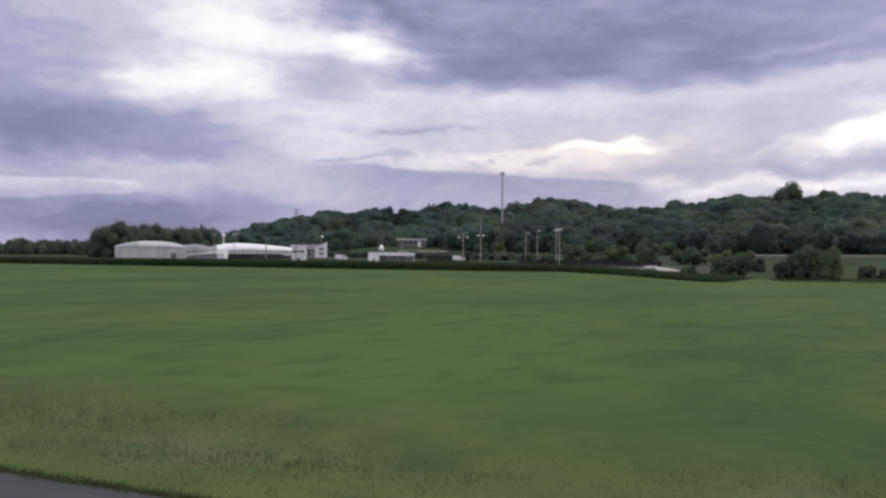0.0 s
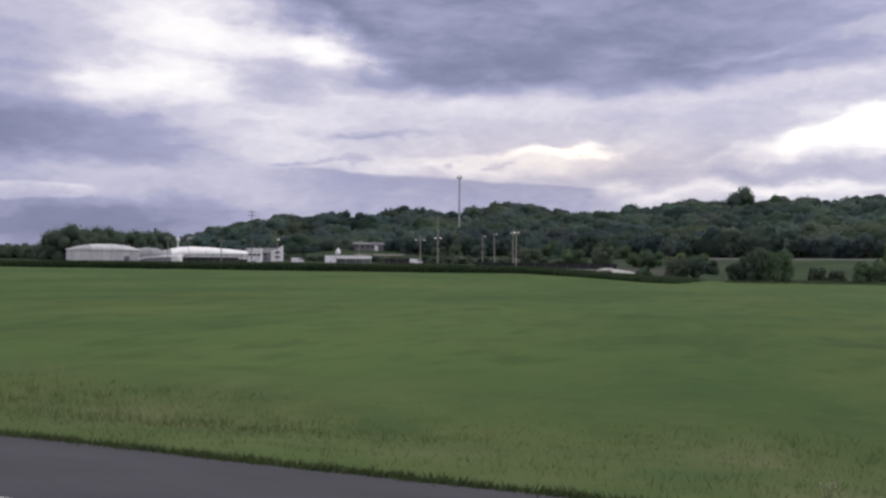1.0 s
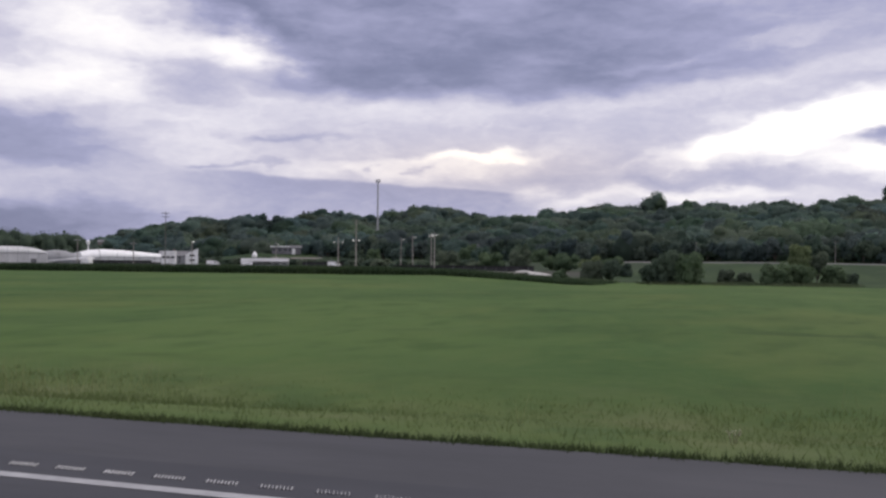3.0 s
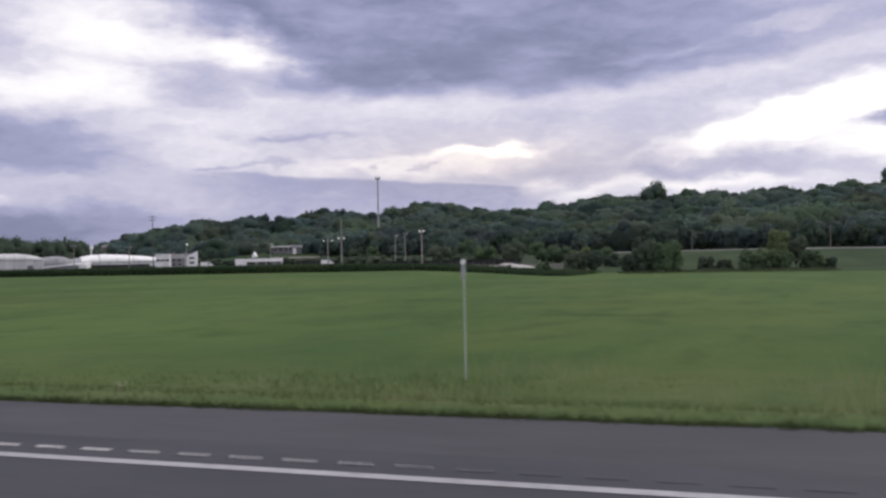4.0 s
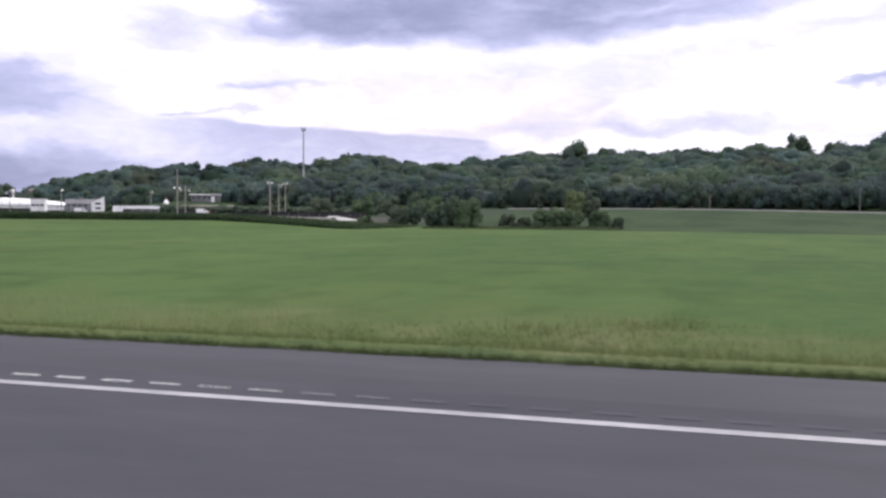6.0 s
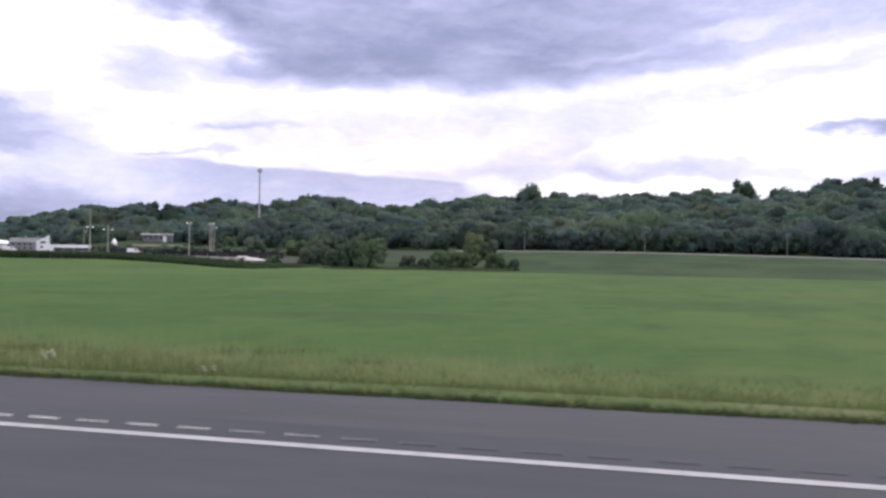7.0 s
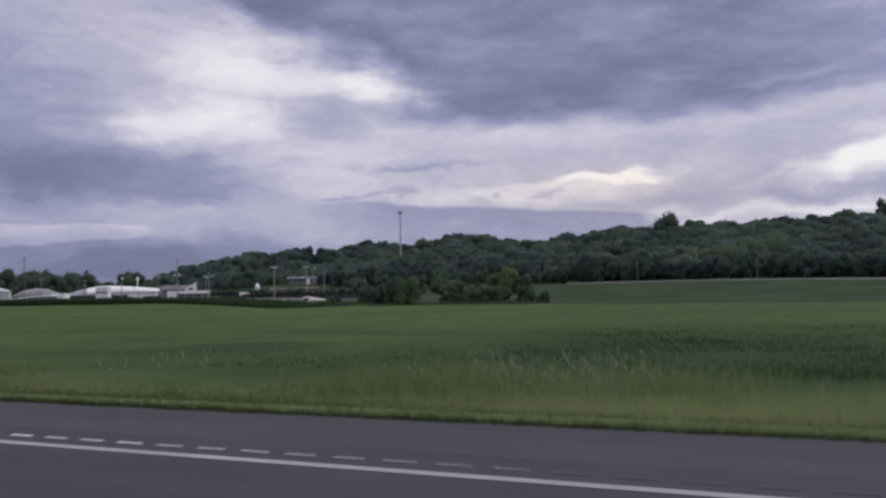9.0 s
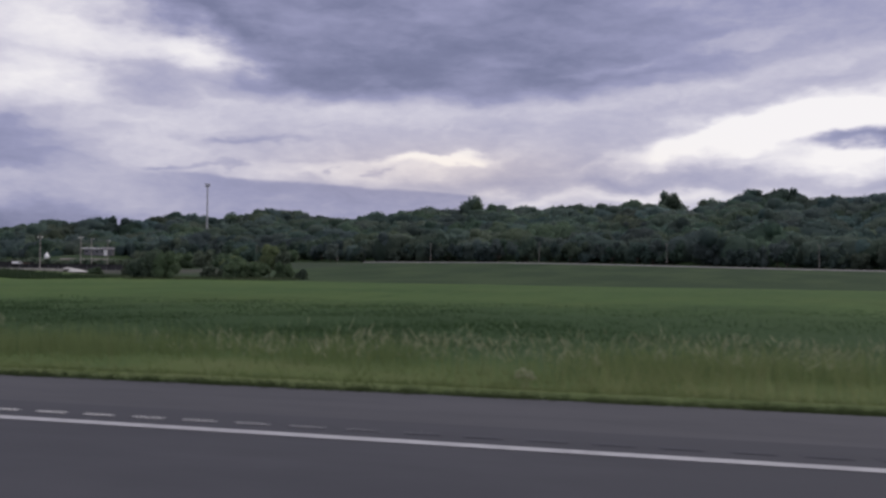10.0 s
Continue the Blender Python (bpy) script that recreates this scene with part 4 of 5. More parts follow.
def white_hall():
    """The long low hall under a white domed membrane, its far slope grey, on a dark lower storey."""
    ob = base("white_hall", "long white industrial hall under a low domed roof", "industrial hall", pose(-436, 556, float(height(-436, 556)) - 0.2, 0, 0, 46))
    part("wall", box(-26, 34, -11, 11, 2.6, 6.0), WHITE, ob)
    part("plinth", box(-35, 34.3, -11.3, 11.3, 0, 2.55), DARKWALL, ob, "dark lower storey")
    part("roof", arch_loft(bmesh.new(), ((-17.5, 12, 5.0, 4.4), (-11, 12, 5.5, 5.2), (-2, 12, 6.01, 5.2), (10, 12, 6.01, 4.7), (24, 12, 6.01, 3.6), (35, 12, 6.01, 2.4))), WHITEROOF, ob)
    part("end_slope", arch_loft(bmesh.new(), ((-36, 11, 2.6, 0.8), (-30, 11.6, 2.6, 3.4), (-24, 12, 3.4, 4.6), (-17.55, 12, 5.0, 4.2))), GREYMETAL, ob, "grey sheet-metal end slope")
    for x in (-20, -10, 0, 10, 20, 30):
        part("pilaster", box(x - 0.2, x + 0.2, -11.16, -11.005, 2.6, 5.9), GREYMETAL, ob)
    for x in (-6, 5, 16):
        part("roof_seam", arch_loft(bmesh.new(), ((x, 12.06, 6.0, 5.28 - 0.045 * abs(x + 6)), (x + 0.35, 12.06, 6.0, 5.26 - 0.045 * abs(x + 6)))), GREYMETAL, ob, "thin grey roof seam")


def water_tower(x, y):
    """Small white tank on a slim post, far behind the hall."""
    z = float(height(x, y)) - 0.2
    ob = base("water_tower", "small white water tank on a slim post behind the hall", "water tower", pose(x, y, z, 0, 0, 40))
    part("post", rod(bmesh.new(), (0, 0, 0), (0, 0, 19.6 - z), 1.1, 0.9, 10), WHITE, ob)
    part("tank", rod(bmesh.new(), (0, 0, 19.6 - z), (0, 0, 22.6 - z), 1.9, 1.9, 16), WHITE, ob)
    part("cap", rod(bmesh.new(), (0, 0, 22.61 - z), (0, 0, 23.4 - z), 1.95, 0.4, 16), WHITEROOF, ob)


def small_silo(x, y):
    """Short white silo with a pointed roof."""
    ob = base("silo", "short white silo with a pointed roof behind the shed", "silo", Matrix.Translation((x, y, float(height(x, y)) - 0.1)))
    part("shell", rod(bmesh.new(), (0, 0, 0), (0, 0, 5.6), 2.1, 2.1, 18), WHITE, ob)
    part("roof", rod(bmesh.new(), (0, 0, 5.61), (0, 0, 8.6), 2.25, 0.3, 18), WHITEROOF, ob)
    for z in (1.8, 3.6):
        part("band", rod(bmesh.new(), (0, 0, z), (0, 0, z + 0.15), 2.14, 2.14, 18), GREYMETAL, ob)


def white_block():
    ob = base("white_block_house", "narrow white two-storey block with a dark window band", "building", pose(-268, 385, float(height(-268, 385)) - 0.1, 0, 0, 30))
    part("wall", box(-3.2, 3.2, -3.2, 3.2, 0, 7.4, 0.05), WHITE, ob)
    part("parapet", box(-3.4, 3.4, -3.4, 3.4, 7.41, 7.9, 0.05), WHITEROOF, ob)
    for x in (-2.0, 0, 2.0):
        w = part("window", box(x - 0.8, x + 0.8, -3.28, -3.205, 4.7, 5.5), WINDOW, ob)
        part("sill", box(x - 0.9, x + 0.9, -3.36, -3.285, 4.55, 4.68), GREYMETAL, w)
    part("door", box(-0.6, 0.6, -3.26, -3.205, 0.05, 2.2), GREYROOF, ob)


def grey_house():
    ob = base("grey_roofed_house", "house with a grey shingle roof and a white gable", "house", pose(-411, 608, float(height(-411, 608)) - 0.2, 0, 0, 30))
    part("wall", box(-15.6, 11, -6, 6, 0, 6.4), SHEDGREY, ob)
    part("roof", pitched(bmesh.new(), -16, 11.2, -6.8, 6.8, 6.41, 10.0), GREYROOF, ob)
    bm = bmesh.new()
    v = [bm.verts.new(p) for p in ((3, -7.6, 0), (12, -7.6, 0), (12, -7.6, 12.0), (3, -7.6, 7.2), (3, -6.9, 0), (12, -6.9, 0), (12, -6.9, 12.0), (3, -6.9, 7.2))]
    for q in ((0, 1, 2, 3), (7, 6, 5, 4), (1, 5, 6, 2), (2, 6, 7, 3), (3, 7, 4, 0)):
        bm.faces.new([v[i] for i in q])
    part("gable", bm, WHITE, ob, "white boarded gable front")
    part("chimney", box(-6, -4.8, -0.6, 0.6, 9.4, 11.2), BRICKRED, ob)
    for x in (-13, -9, -5, -1):
        for z in (1.4, 4.2):
            w = part("window", box(x - 0.8, x + 0.8, -6.08, -6.005, z, z + 1.5), WINDOW, ob)
            part("window_frame", box(x - 0.9, x + 0.9, -6.07, -6.005, z - 0.14, z - 0.01), WHITE, w)
    for z in (2.6, 6.0):
        part("window", box(6.0, 9.6, -7.68, -7.605, z, z + 1.3), WINDOW, ob)


def loading_shed():
    """Low white shed: closed at one end, open-fronted under a white fascia for the rest."""
    ob = base("loading_shed", "low white loading shed, open-fronted under a white fascia", "shed", pose(-233.5, 413, float(height(-233.5, 413)) - 0.1, 0, 0, 35))
    part("office", box(-11, -6.2, -4.25, 4, 0, 4.98, 0.05), WHITEROOF, ob, "closed white end bay")
    part("roof", box(-6.15, 11, -4.2, 4.2, 3.5, 5.0, 0.05), WHITEROOF, ob, "white flat roof with a deep fascia")
    part("back_wall", box(-6.1, 10.8, 0.6, 0.9, 0, 3.45), GREYMETAL, ob)
    for x in (-1.5, 3, 7, 10.6):
        part("post", box(x - 0.12, x + 0.12, -3.9, -3.66, 0, 3.45), WHITE, ob)
    part("door", box(-9.4, -8.2, -4.31, -4.255, 0.05, 2.2), GREYMETAL, ob)


def van(x, y, turn):
    ob = base("van", "white panel van parked on the gravel yard", "van", pose(x, y, float(height(x, y)) + 1.2, 0, 0, turn))
    bm = bmesh.new()
    prof = [(-2.9, 0.45), (2.9, 0.45), (2.95, 1.15), (2.2, 1.35), (1.45, 2.35), (-2.8, 2.5), (-2.95, 1.3)]
    a = [bm.verts.new((px, -0.98, pz)) for px, pz in prof]
    b = [bm.verts.new((px, 0.98, pz)) for px, pz in prof]
    bm.faces.new(a)
    bm.faces.new(b[::-1])
    for i in range(len(prof)):
        j = (i + 1) % len(prof)
        bm.faces.new((a[j], a[i], b[i], b[j]))
    bmesh.ops.bevel(bm, geom=list(bm.edges), offset=0.07, segments=1, affect="EDGES")
    part("body", bm, WHITE, ob)
    part("windscreen", box(1.62, 2.05, -0.8, 0.8, 1.5, 2.1), WINDOW, ob)
    for s in (-1, 1):
        part("side_window", box(0.5, 1.4, s * 0.99 - 0.01, s * 0.99 + 0.01, 1.5, 2.15), WINDOW, ob)
        for px in (-1.9, 1.9):
            w = part("wheel", rod(bmesh.new(), (px, s * 0.78, 0.36), (px, s * 1.0, 0.36), 0.36, 0.36, 14), RUBBER, ob)
            part("rim", rod(bmesh.new(), (px, s * 1.0, 0.36), (px, s * 1.015, 0.36), 0.2, 0.2, 10), STEEL, w)
    return ob


def dark_store(x, y, turn, half, tall, label, brown=0.0):
    """Low dark open store along the back of the yard."""
    ob = base("dark_store", label, "store shed", pose(x, y, float(height(x, y)) - 0.1, 0, 0, turn), "dark stores in the yard")
    part("wall", box(-half, half, -1.2, 1.2, 0, tall), DARKWALL, ob)
    part("roof", box(-half - 0.3, half + 0.3, -1.8, 1.6, tall + 0.005, tall + 0.2), DARKWALL, ob)
    for i in range(int(half / 2)):
        px = -half + 2 + i * 4
        part("post", box(px - 0.1, px + 0.1, -1.45, -1.25, 0, tall), GREYROOF, ob)
    if brown:
        part("crate", box(half - 6, half - 1.5, -2.6, -1.5, 0, tall * 0.9), RUST, ob, "brown timber crate")
    return ob


membrane_hall()
grey_shed()
white_canopy()
white_hall()
water_tower(-663.5, 818.5)
small_silo(-394, 683)
white_block()
grey_house()
loading_shed()
van(-200, 419, 38)
van(-245, 386, 30)
dark_store(-210, 428, 25, 10, 3.4, "long dark open-fronted store beside the loading shed", 1.0)
dark_store(-365, 470, 33, 22, 3.6, "long dark store in front of the white hall")
dark_store(-112, 345, 18, 26, 2.3, "low dark fence store along the gravel yard")


def hill_house():
    """House on the rise behind the yard, with a flat roof edged in white."""
    z = float(height(-428, 800))
    ob = base("hill_house", "wide grey house with a thin white flat roof on the hillside", "house", pose(-428, 800, z - 0.2, 0, 0, 28))
    part("wall", box(-13, 13, -6, 6, 0, 6.6), GREYROOF, ob)
    part("roof", box(-15, 2, -7, 7, 6.61, 7.6, 0.05), WHITEROOF, ob)
    part("lower_roof", pitched(bmesh.new(), 2.05, 14, -7, 7, 6.0, 8.2), GREYROOF, ob, "dark grey shingle roof")
    part("porch", box(5, 8, -7.5, -6.05, 0, 5.4), WHITE, ob, "white porch")
    for x in (-11, -6, -1, 3.2):
        w = part("window", box(x - 1.3, x + 1.3, -6.08, -6.005, 3.0, 5.4), WINDOW, ob)
        part("window_frame", box(x - 0.06, x + 0.06, -6.13, -6.085, 3.0, 5.4), GREYMETAL, w)


def brown_shed():
    z = float(height(-356, 684))
    ob = base("long_brown_shed", "long low weathered brown shed below the hill house", "shed", pose(-356, 684, z - 0.2, 0, 0, 28))
    part("wall", box(-20, 20, -3, 3, 0, 2.2), RUST, ob)
    part("roof", pitched(bmesh.new(), -20.5, 20.5, -3.6, 3.6, 2.21, 3.6), BROWNROOF, ob, "weathered grey-brown roof")
    for i in range(7):
        x = -17.5 + 5.8 * i
        part("door", box(x - 1.2, x + 1.2, -3.06, -3.005, 0.05, 1.9), DARKWALL, ob)


hill_house()
brown_shed()
for i, (x, y, w, d, h, mat, lab) in enumerate(((-715, 850, 14, 9, 6, WHITE, "small white house far off among trees"), (-752, 958, 16, 10, 12, BRICKRED, "pinkish masonry house far off behind trees"),
                                             (-676, 862, 12, 8, 5, GREYMETAL, "small grey house far off among trees"))):
    ob = base("distant_house", lab, "house", pose(x, y, float(height(x, y)) - 0.2, 0, 0, 35), "houses far behind the yard")
    part("wall", box(-w / 2, w / 2, -d / 2, d / 2, 0, h), mat, ob)
    part("roof", pitched(bmesh.new(), -w / 2 - 0.4, w / 2 + 0.4, -d / 2 - 0.5, d / 2 + 0.5, h + 0.01, h + 3.2), GREYROOF if i else WHITEROOF, ob)
    for k in (-0.28, 0.0, 0.28):
        part("window", box(k * w - 0.6, k * w + 0.6, -d / 2 - 0.05, -d / 2 - 0.005, h * 0.4, h * 0.4 + 1.5), WINDOW, ob)

utility_pole(-187.3, 266.2, 19.0, "tall weathered utility pole with two crossarms in the yard", "poles in the yard", 2, POLEDARK)
light_pole(-131.5, 290.5, 16.0, "tall wooden yard light pole with paired floodlights", 2, True, True, 0, 0.9, 6.4)
light_pole(-121.5, 339.0, 13.7, "wooden yard light pole with paired floodlights", 2, True, True, 0, 0.8, 0.9)
light_pole(-141.5, 391.8, 15.1, "wooden yard light pole with paired floodlights", 2, True, True, 0, 0.8, 0.9)
light_pole(-164.8, 348.2, 12.2, "yard light pole with a wide crossbar of lamps", 2, True, True, 0, 1.7, 1.9)
light_pole(-190, 480, 16.2, "thin yard light pole with one lamp", 1, True, True, 1.0, 1.2, 1.0)
light_pole(-165, 432, 15.6, "thin yard light pole with one lamp", 1, True, True, -1.0, 1.2, 0.8)
light_pole(-238, 432, 12.4, "yard light pole with a floodlight behind the shed", 1, True, True, 0, 1.0, 1.0)
light_pole(-257.2, 387.5, 11.9, "yard light pole with a bright floodlight", 1, True, True, 0, 0.6, 0.4, 1.7)
light_pole(-300, 402, 12.0, "thin yard light pole beside the white hall", 2, True, False, 0, 1.2, 1.0)
light_pole(-330, 398, 13.5, "thin yard light pole beside the low white roof", 2, True, False, 0, 1.2, 1.0)

# raised gravel road along the front of the yard
ribbon("yard_gravel", [(-420 + 21.5 * i, 372 - 4.6 * i) for i in range(17)], 4, 0.8, GRAVEL, "raised pale gravel track along the yard", "gravel track")


def gravel_heap(x, y, turn, long, wide, tall, label):
    bm = bmesh.new()
    rng = random.Random(3)
    n, k = 22, 7
    grid = []
    for i in range(n + 1):
        row = []
        for j in range(k + 1):
            a, b = i / n * 2 - 1, j / k * 2 - 1
            h = max(0.0, (1 - a * a) ** 0.4 * (1 - b * b)) * tall * (0.72 - 0.42 * a) * rng.uniform(0.8, 1.15)
            row.append(bm.verts.new((a * long / 2, b * wide / 2, h)))
        grid.append(row)
    for i in range(n):
        for j in range(k):
            bm.faces.new((grid[i][j], grid[i + 1][j], grid[i + 1][j + 1], grid[i][j + 1]))
    ob = part("gravel_heap", bm, CHALK)
    ob.matrix_basis = pose(x, y, float(height(x, y)) - 0.05, 0, 0, turn)
    tagged(ob, label, "gravel heap", "heaps beside the yard")


gravel_heap(-75, 300, -12, 13, 5, 1.7, "long whitish rubble heap at the end of the yard")

# ---- grass and crops ----


def blades(name, x, y, z, tall, wide, material, label, category, rng, per=4, spread=0.06, lean=0.35):
    """Tufts of pointed blades at x, y, z as one mesh."""
    n = len(x) * per
    cx, cy, cz = np.repeat(x, per), np.repeat(y, per), np.repeat(z, per)
    h, w = np.repeat(tall, per) * rng.uniform(0.6, 1.1, n), np.repeat(wide, per)
    cx, cy = cx + rng.normal(scale=spread, size=n), cy + rng.normal(scale=spread, size=n)
    a = rng.uniform(0, np.pi, n)
    lx, ly = rng.normal(scale=lean, size=n) * h, rng.normal(scale=lean, size=n) * h
    p0 = np.stack([cx - np.cos(a) * w, cy - np.sin(a) * w, cz - 0.05], -1)
    p1 = np.stack([cx + np.cos(a) * w, cy + np.sin(a) * w, cz - 0.05], -1)
    p2 = np.stack([cx + lx, cy + ly, cz + h], -1)
    v = np.stack([p0, p1, p2], 1).reshape(-1, 3)
    ob = soup(name, v, np.arange(n * 3).reshape(-1, 3), material)
    return tagged(ob, label, category, kind="stuff")


def field_cover():
    rng = np.random.default_rng(77)
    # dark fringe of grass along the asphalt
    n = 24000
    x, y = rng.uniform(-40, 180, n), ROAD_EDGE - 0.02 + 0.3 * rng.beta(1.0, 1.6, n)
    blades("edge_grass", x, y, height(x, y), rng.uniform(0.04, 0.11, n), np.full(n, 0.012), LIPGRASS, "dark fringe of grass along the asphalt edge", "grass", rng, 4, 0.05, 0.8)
    # rough grass on the bank
    n = 30000
    x, y = rng.uniform(-40, 182, n), 10.1 + 9.5 * rng.beta(1.25, 1.4, n)
    blades("verge_grass", x, y, height(x, y), rng.uniform(0.06, 0.14, n), np.full(n, 0.008), BLADE, "rough yellowish-green verge grass beside the road", "grass", rng, 4, 0.10, 0.8)
    # pale seeding stalks
    n = 12000
    x, y = rng.uniform(-42, 184, n), 11.0 + 10.0 * rng.beta(1.4, 1.6, n)
    keep = np.sin(x * 0.21 + 0.6 * np.sin(y * 0.7)) + 0.6 * np.sin(x * 0.83 + 1.0) + rng.normal(scale=0.45, size=n) > 0.9 - 0.65 * step(x, 25, 60)
    x, y = x[keep], y[keep]
    blades("seed_stalk_grass", x, y, height(x, y), rng.uniform(0.35, 0.75, len(x)), np.full(len(x), 0.006), STRAW, "pale dry seeding grass stalks on the road bank", "grass", rng, 3, 0.12, 0.25)
    # scattered darker clumps of broad weeds in the verge
    k, n = 130, 3600
    cx, cy, cr = rng.uniform(50, 122, k), 12.8 + 8.0 * rng.beta(1.2, 1.6, k), rng.uniform(0.25, 0.9, k)
    pick = rng.integers(0, k, n)
    x, y = cx[pick] + rng.normal(size=n) * cr[pick] * 1.6, cy[pick] + rng.normal(size=n) * cr[pick]
    blades("verge_weeds", x, y, height(x, y), rng.uniform(0.08, 0.26, n), np.full(n, 0.010), DOCK, "scattered olive weed clumps in the rough verge", "weeds", rng, 4, 0.14, 0.45)
    # tall weeds and grass heads where the bank meets the meadow
    n = 9000
    x, y = rng.uniform(100, 186, n), rng.normal(20.4, 1.3, n)
    keep = 0.8 * np.sin(x * 0.33) + 0.6 * np.sin(x * 0.91 + 1.0) + step(x, 108, 140) * 1.3 + rng.normal(scale=0.5, size=n) > 0.8
    x, y = x[keep], y[keep]
    blades("tall_weeds", x, y, height(x, y), rng.uniform(0.35, 0.8, len(x)), np.full(len(x), 0.009), WEED, "tall yellow-green weeds at the foot of the road bank", "weeds", rng, 4, 0.15, 0.2)
    # darker rank growth in hollows
    n = 26000
    x, y = rng.uniform(98, 215, n), 24 + 34 * rng.beta(1.0, 1.8, n)
    inside = 0.55 * np.sin(x * 0.11) + 0.4 * np.sin(x * 0.31 + y * 0.2) + step(x, 104, 124) * 1.3 - 0.8 + rng.normal(scale=0.5, size=n) > 0
    x, y = x[inside], y[inside]
    blades("rank_growth", x, y, height(x, y), rng.uniform(0.07, 0.17, len(x)), np.full(len(x), 0.014), REED, "dark rank growth in a damp hollow of the meadow", "rank growth", rng, 5, 0.35, 0.9)
    # rank growth under the far bushes, in clumps with open grass between
    n = 15000
    mid = rng.choice([-54.0, -32.0, -27.0, -13.0, 0.0, 6.0, 12.0], n)
    x, y = mid + rng.normal(0, 2.6, n), 288 + rng.normal(0, 5, n) + 3 * np.sin(mid)
    blades("bush_undergrowth", x, y, height(x, y), rng.uniform(0.3, 1.0, n), np.full(n, 0.12), UNDER, "grey-green rank growth round the far bushes", "rank growth", rng, 4, 0.5, 0.5)
    # tall dark crop along the front of the yard
    n = 42000
    x, y = -46 - 438 * rng.beta(1.0, 1.2, n), 218 + 46 * rng.beta(0.6, 1.8, n)
    tail = 1 - step(-x, 52, 108)  # the strip thins out and draws back at its end
    y = y + 24 * tail
    blades("tall_crop", x, y, height(x, y), rng.uniform(1.85, 2.3, n) * (1 - 0.55 * tail), np.full(n, 0.16), CROP, "strip of tall dark crop in front of the yard", "crop", rng, 4, 0.3, 0.25)


field_cover()

# weeds with pale drooping heads on the bank
rngf = np.random.default_rng(15)


def flower_weeds(count):
    """Loose upright sprays: each a few narrow pale strips, bent at the top."""
    v, f = [], []
    for i in range(count):
        x, y = rngf.uniform(108, 184), rngf.uniform(18.0, 23.5)
        if math.sin(x * 0.17 + 0.5) + 0.7 * math.sin(x * 0.53) + rngf.normal() * 0.6 + (x - 136) / 18 < 0.2:
            continue
        z, h = float(height(x, y)), rngf.uniform(0.4, 0.85)
        for k in range(int(rngf.integers(2, 8))):
            a = rngf.uniform(0, 3.14)
            foot = np.array([x + rngf.normal() * 0.3, y + rngf.normal() * 0.3, z + h * rngf.uniform(0.35, 0.7)])
            tip = foot + np.array([rngf.normal() * 0.12, rngf.normal() * 0.08, h * rngf.uniform(0.18, 0.45)])
            d = np.array([math.cos(a), math.sin(a), 0.0]) * rngf.uniform(0.007, 0.015)
            mid = 0.45 * foot + 0.55 * tip
            f.append([len(v) + q for q in range(4)])
            v += [foot, mid + d, tip, mid - d]
    ob = soup("weed_flowers", np.array(v), np.array(f), FLOWER)
    tagged(ob, "pale drooping weed heads above the bank grass", "weed flowers", kind="stuff")


flower_weeds(1450)


def marker_post():
    ob = base("marker_post", "slim grey steel marker post with a round white reflector", "marker post", Matrix.Translation((0, 18.8, -0.85)))
    bm = bmesh.new()
    block(bm, -0.008, 0.008, -0.004, 0.004, 0, 2.42)
    block(bm, -0.011, -0.008, -0.004, 0.03, 0, 2.42)
    block(bm, 0.008, 0.011, -0.004, 0.03, 0, 2.42)
    part("post", bm, POSTPAINT, ob)
    part("plate", box(-0.045, 0.045, -0.02, -0.006, 2.05, 2.35, 0.003), STEEL, ob)
    part("reflector", rod(bmesh.new(), (0, -0.021, 2.4), (0, -0.034, 2.4), 0.055, 0.055, 18), REFLECTOR, ob, "round white reflector")


marker_post()


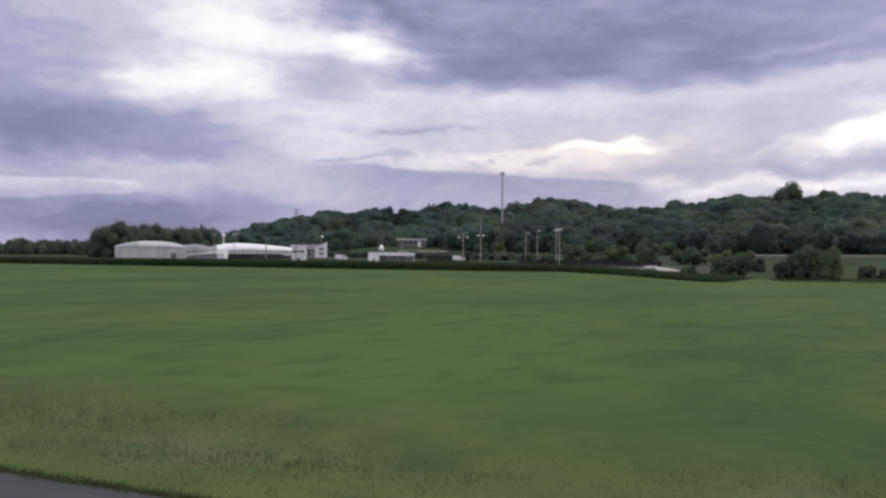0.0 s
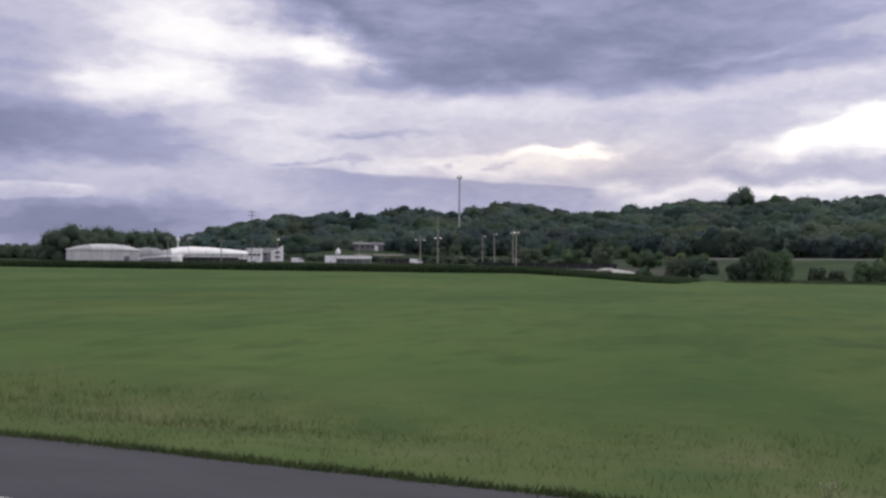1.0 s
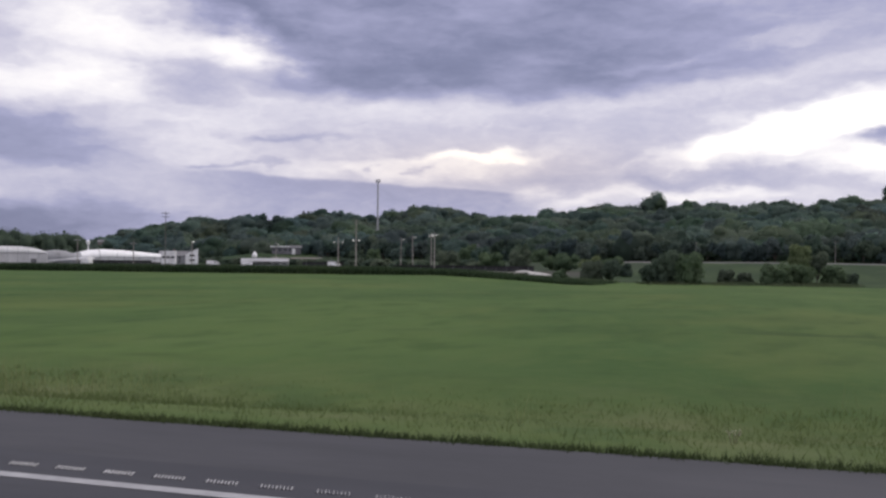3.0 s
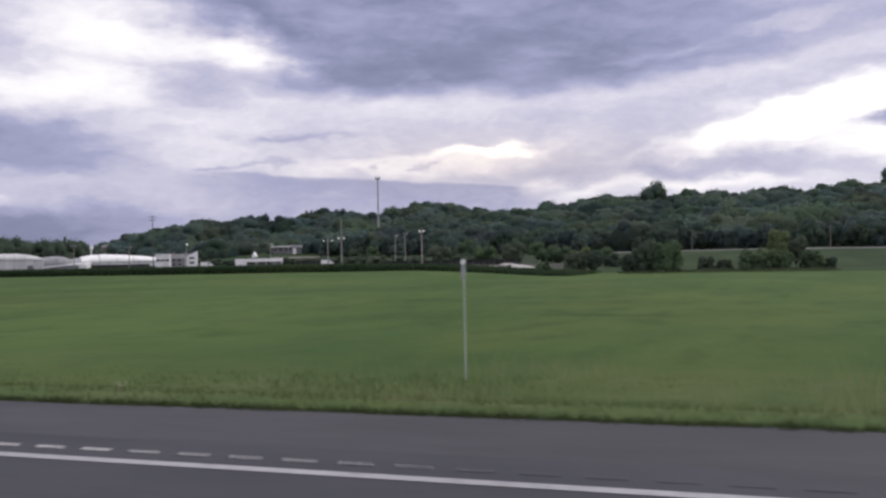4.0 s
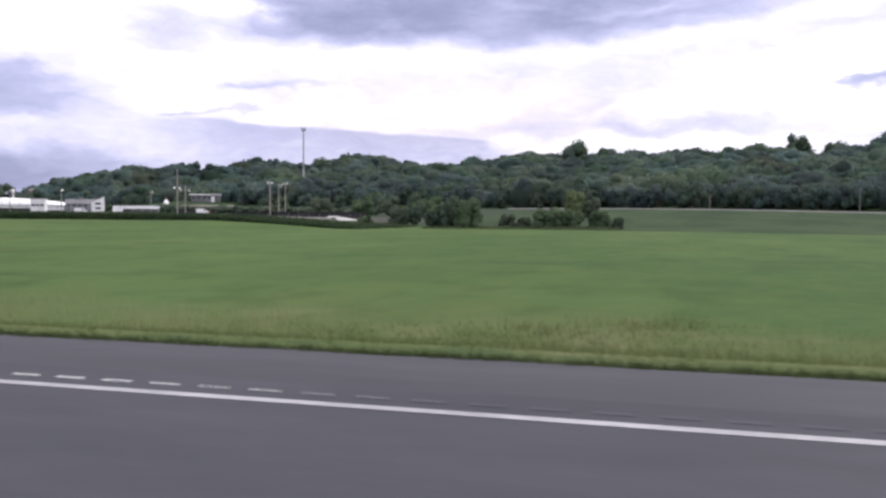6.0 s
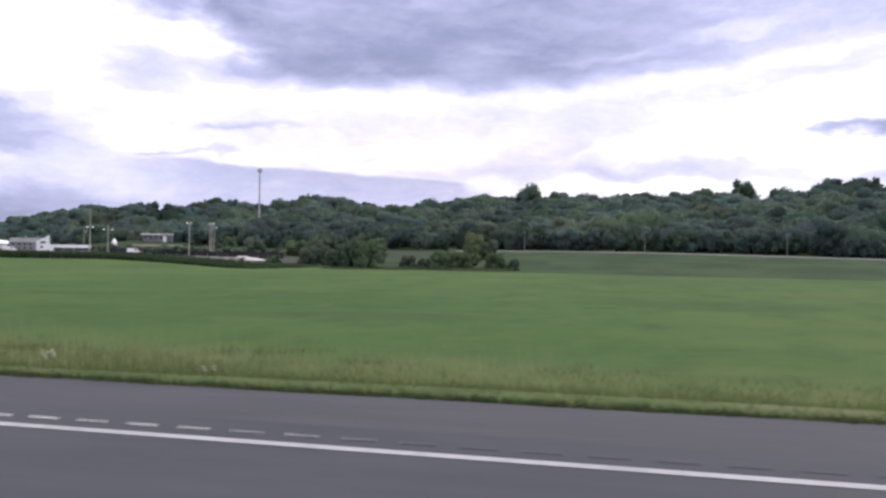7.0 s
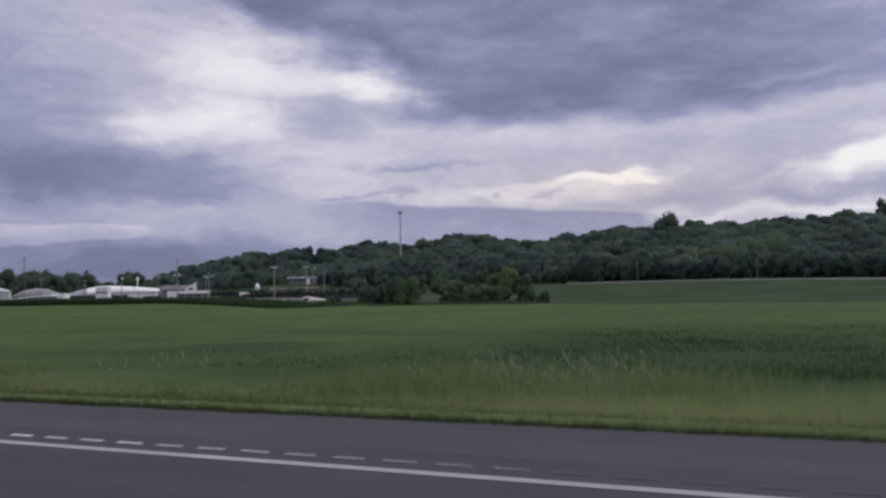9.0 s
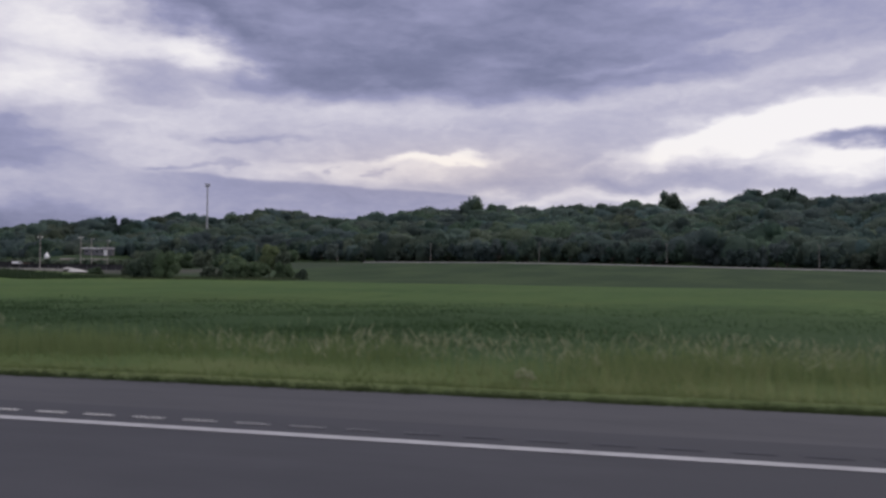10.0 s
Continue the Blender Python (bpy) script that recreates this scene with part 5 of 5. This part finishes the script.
def pale_weed(x, y, tall, seed):
    """A single pale flowering weed in the bank grass."""
    rng = random.Random(seed)
    ob = base("flowering_weed", "single pale flowering weed in the verge grass", "weed", Matrix.Translation((x, y, float(height(x, y)) - 0.02)), "weeds beside the road")
    for k in (-1, 0, 1):
        lean = 0.05 * k + rng.uniform(-0.02, 0.02)
        top = Vector((lean + 0.02 * k, rng.uniform(-0.03, 0.03), tall * rng.uniform(0.85, 1.0)))
        stem = part("stem", rod(bmesh.new(), (lean * 0.4, 0, 0), top, 0.010, 0.007, 5), FLOWER, ob)
        bm = bmesh.new()
        for i in range(5):
            c = top + Vector((rng.uniform(-0.03, 0.03), rng.uniform(-0.02, 0.02), -tall * 0.07 * i))
            bmesh.ops.create_icosphere(bm, subdivisions=1, radius=tall * rng.uniform(0.05, 0.08), matrix=Matrix.Translation(c) @ Matrix.Diagonal((1.0, 1.0, 1.3, 1.0)))
        part("flower_head", bm, PALEHEAD, stem)


pale_weed(70.86, 11.39, 0.28, 1)
pale_weed(73.43, 11.26, 0.17, 2)
pale_weed(151.24, 11.91, 0.29, 3)
pale_weed(8.12, 11.00, 0.24, 4)
pale_weed(29.40, 11.27, 0.21, 5)
pale_weed(-2.70, 11.48, 0.17, 6)

# ---- rumble strip ----
PITCH, PHASE = 0.495, -0.07
ROAD = bpy.data.objects["road"]


def rumble_shape(bm, x):
    """Nine low milled ridges; the steep faces that look along the road are pale."""
    for i in range(9):
        a = x - 0.12 + 0.0335 * i
        y0, y1 = 7.05 + 0.006 * (i % 2), 7.165 - 0.006 * (i % 2)
        k = 0.046  # the ridges lie slightly askew
        v = [bm.verts.new(p) for p in ((a, y0, 0.001), (a - k, y1, 0.001), (a + 0.029 - k, y1, 0.0085), (a + 0.029, y0, 0.0085), (a + 0.033 - k, y1, 0.001), (a + 0.033, y0, 0.001))]
        bm.faces.new((v[0], v[3], v[2], v[1]))
        bm.faces.new((v[0], v[5], v[3]))
        bm.faces.new((v[1], v[2], v[4]))
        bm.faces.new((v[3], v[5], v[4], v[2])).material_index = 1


def rumble_strip():
    bm = bmesh.new()
    rumble_shape(bm, 0.0)
    me = bpy.data.meshes.new("rumble_bar")
    bm.to_mesh(me)
    bm.free()
    me.materials.append(ASPHALT_LIFTED)
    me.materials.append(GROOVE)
    first = -24
    for i in range(300):
        ob = new("rumble_bar", me)
        ob.location = (PHASE + PITCH * (first + i), 0, 0)
        ob.parent = ROAD
    bm = bmesh.new()
    for i in list(range(-80, first)) + list(range(first + 300, first + 480)):
        rumble_shape(bm, PHASE + PITCH * i)
    rest = part("rumble_bars", bm, ASPHALT_LIFTED, ROAD)
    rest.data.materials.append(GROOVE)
    rest["kind"] = "stuff"


rumble_strip()
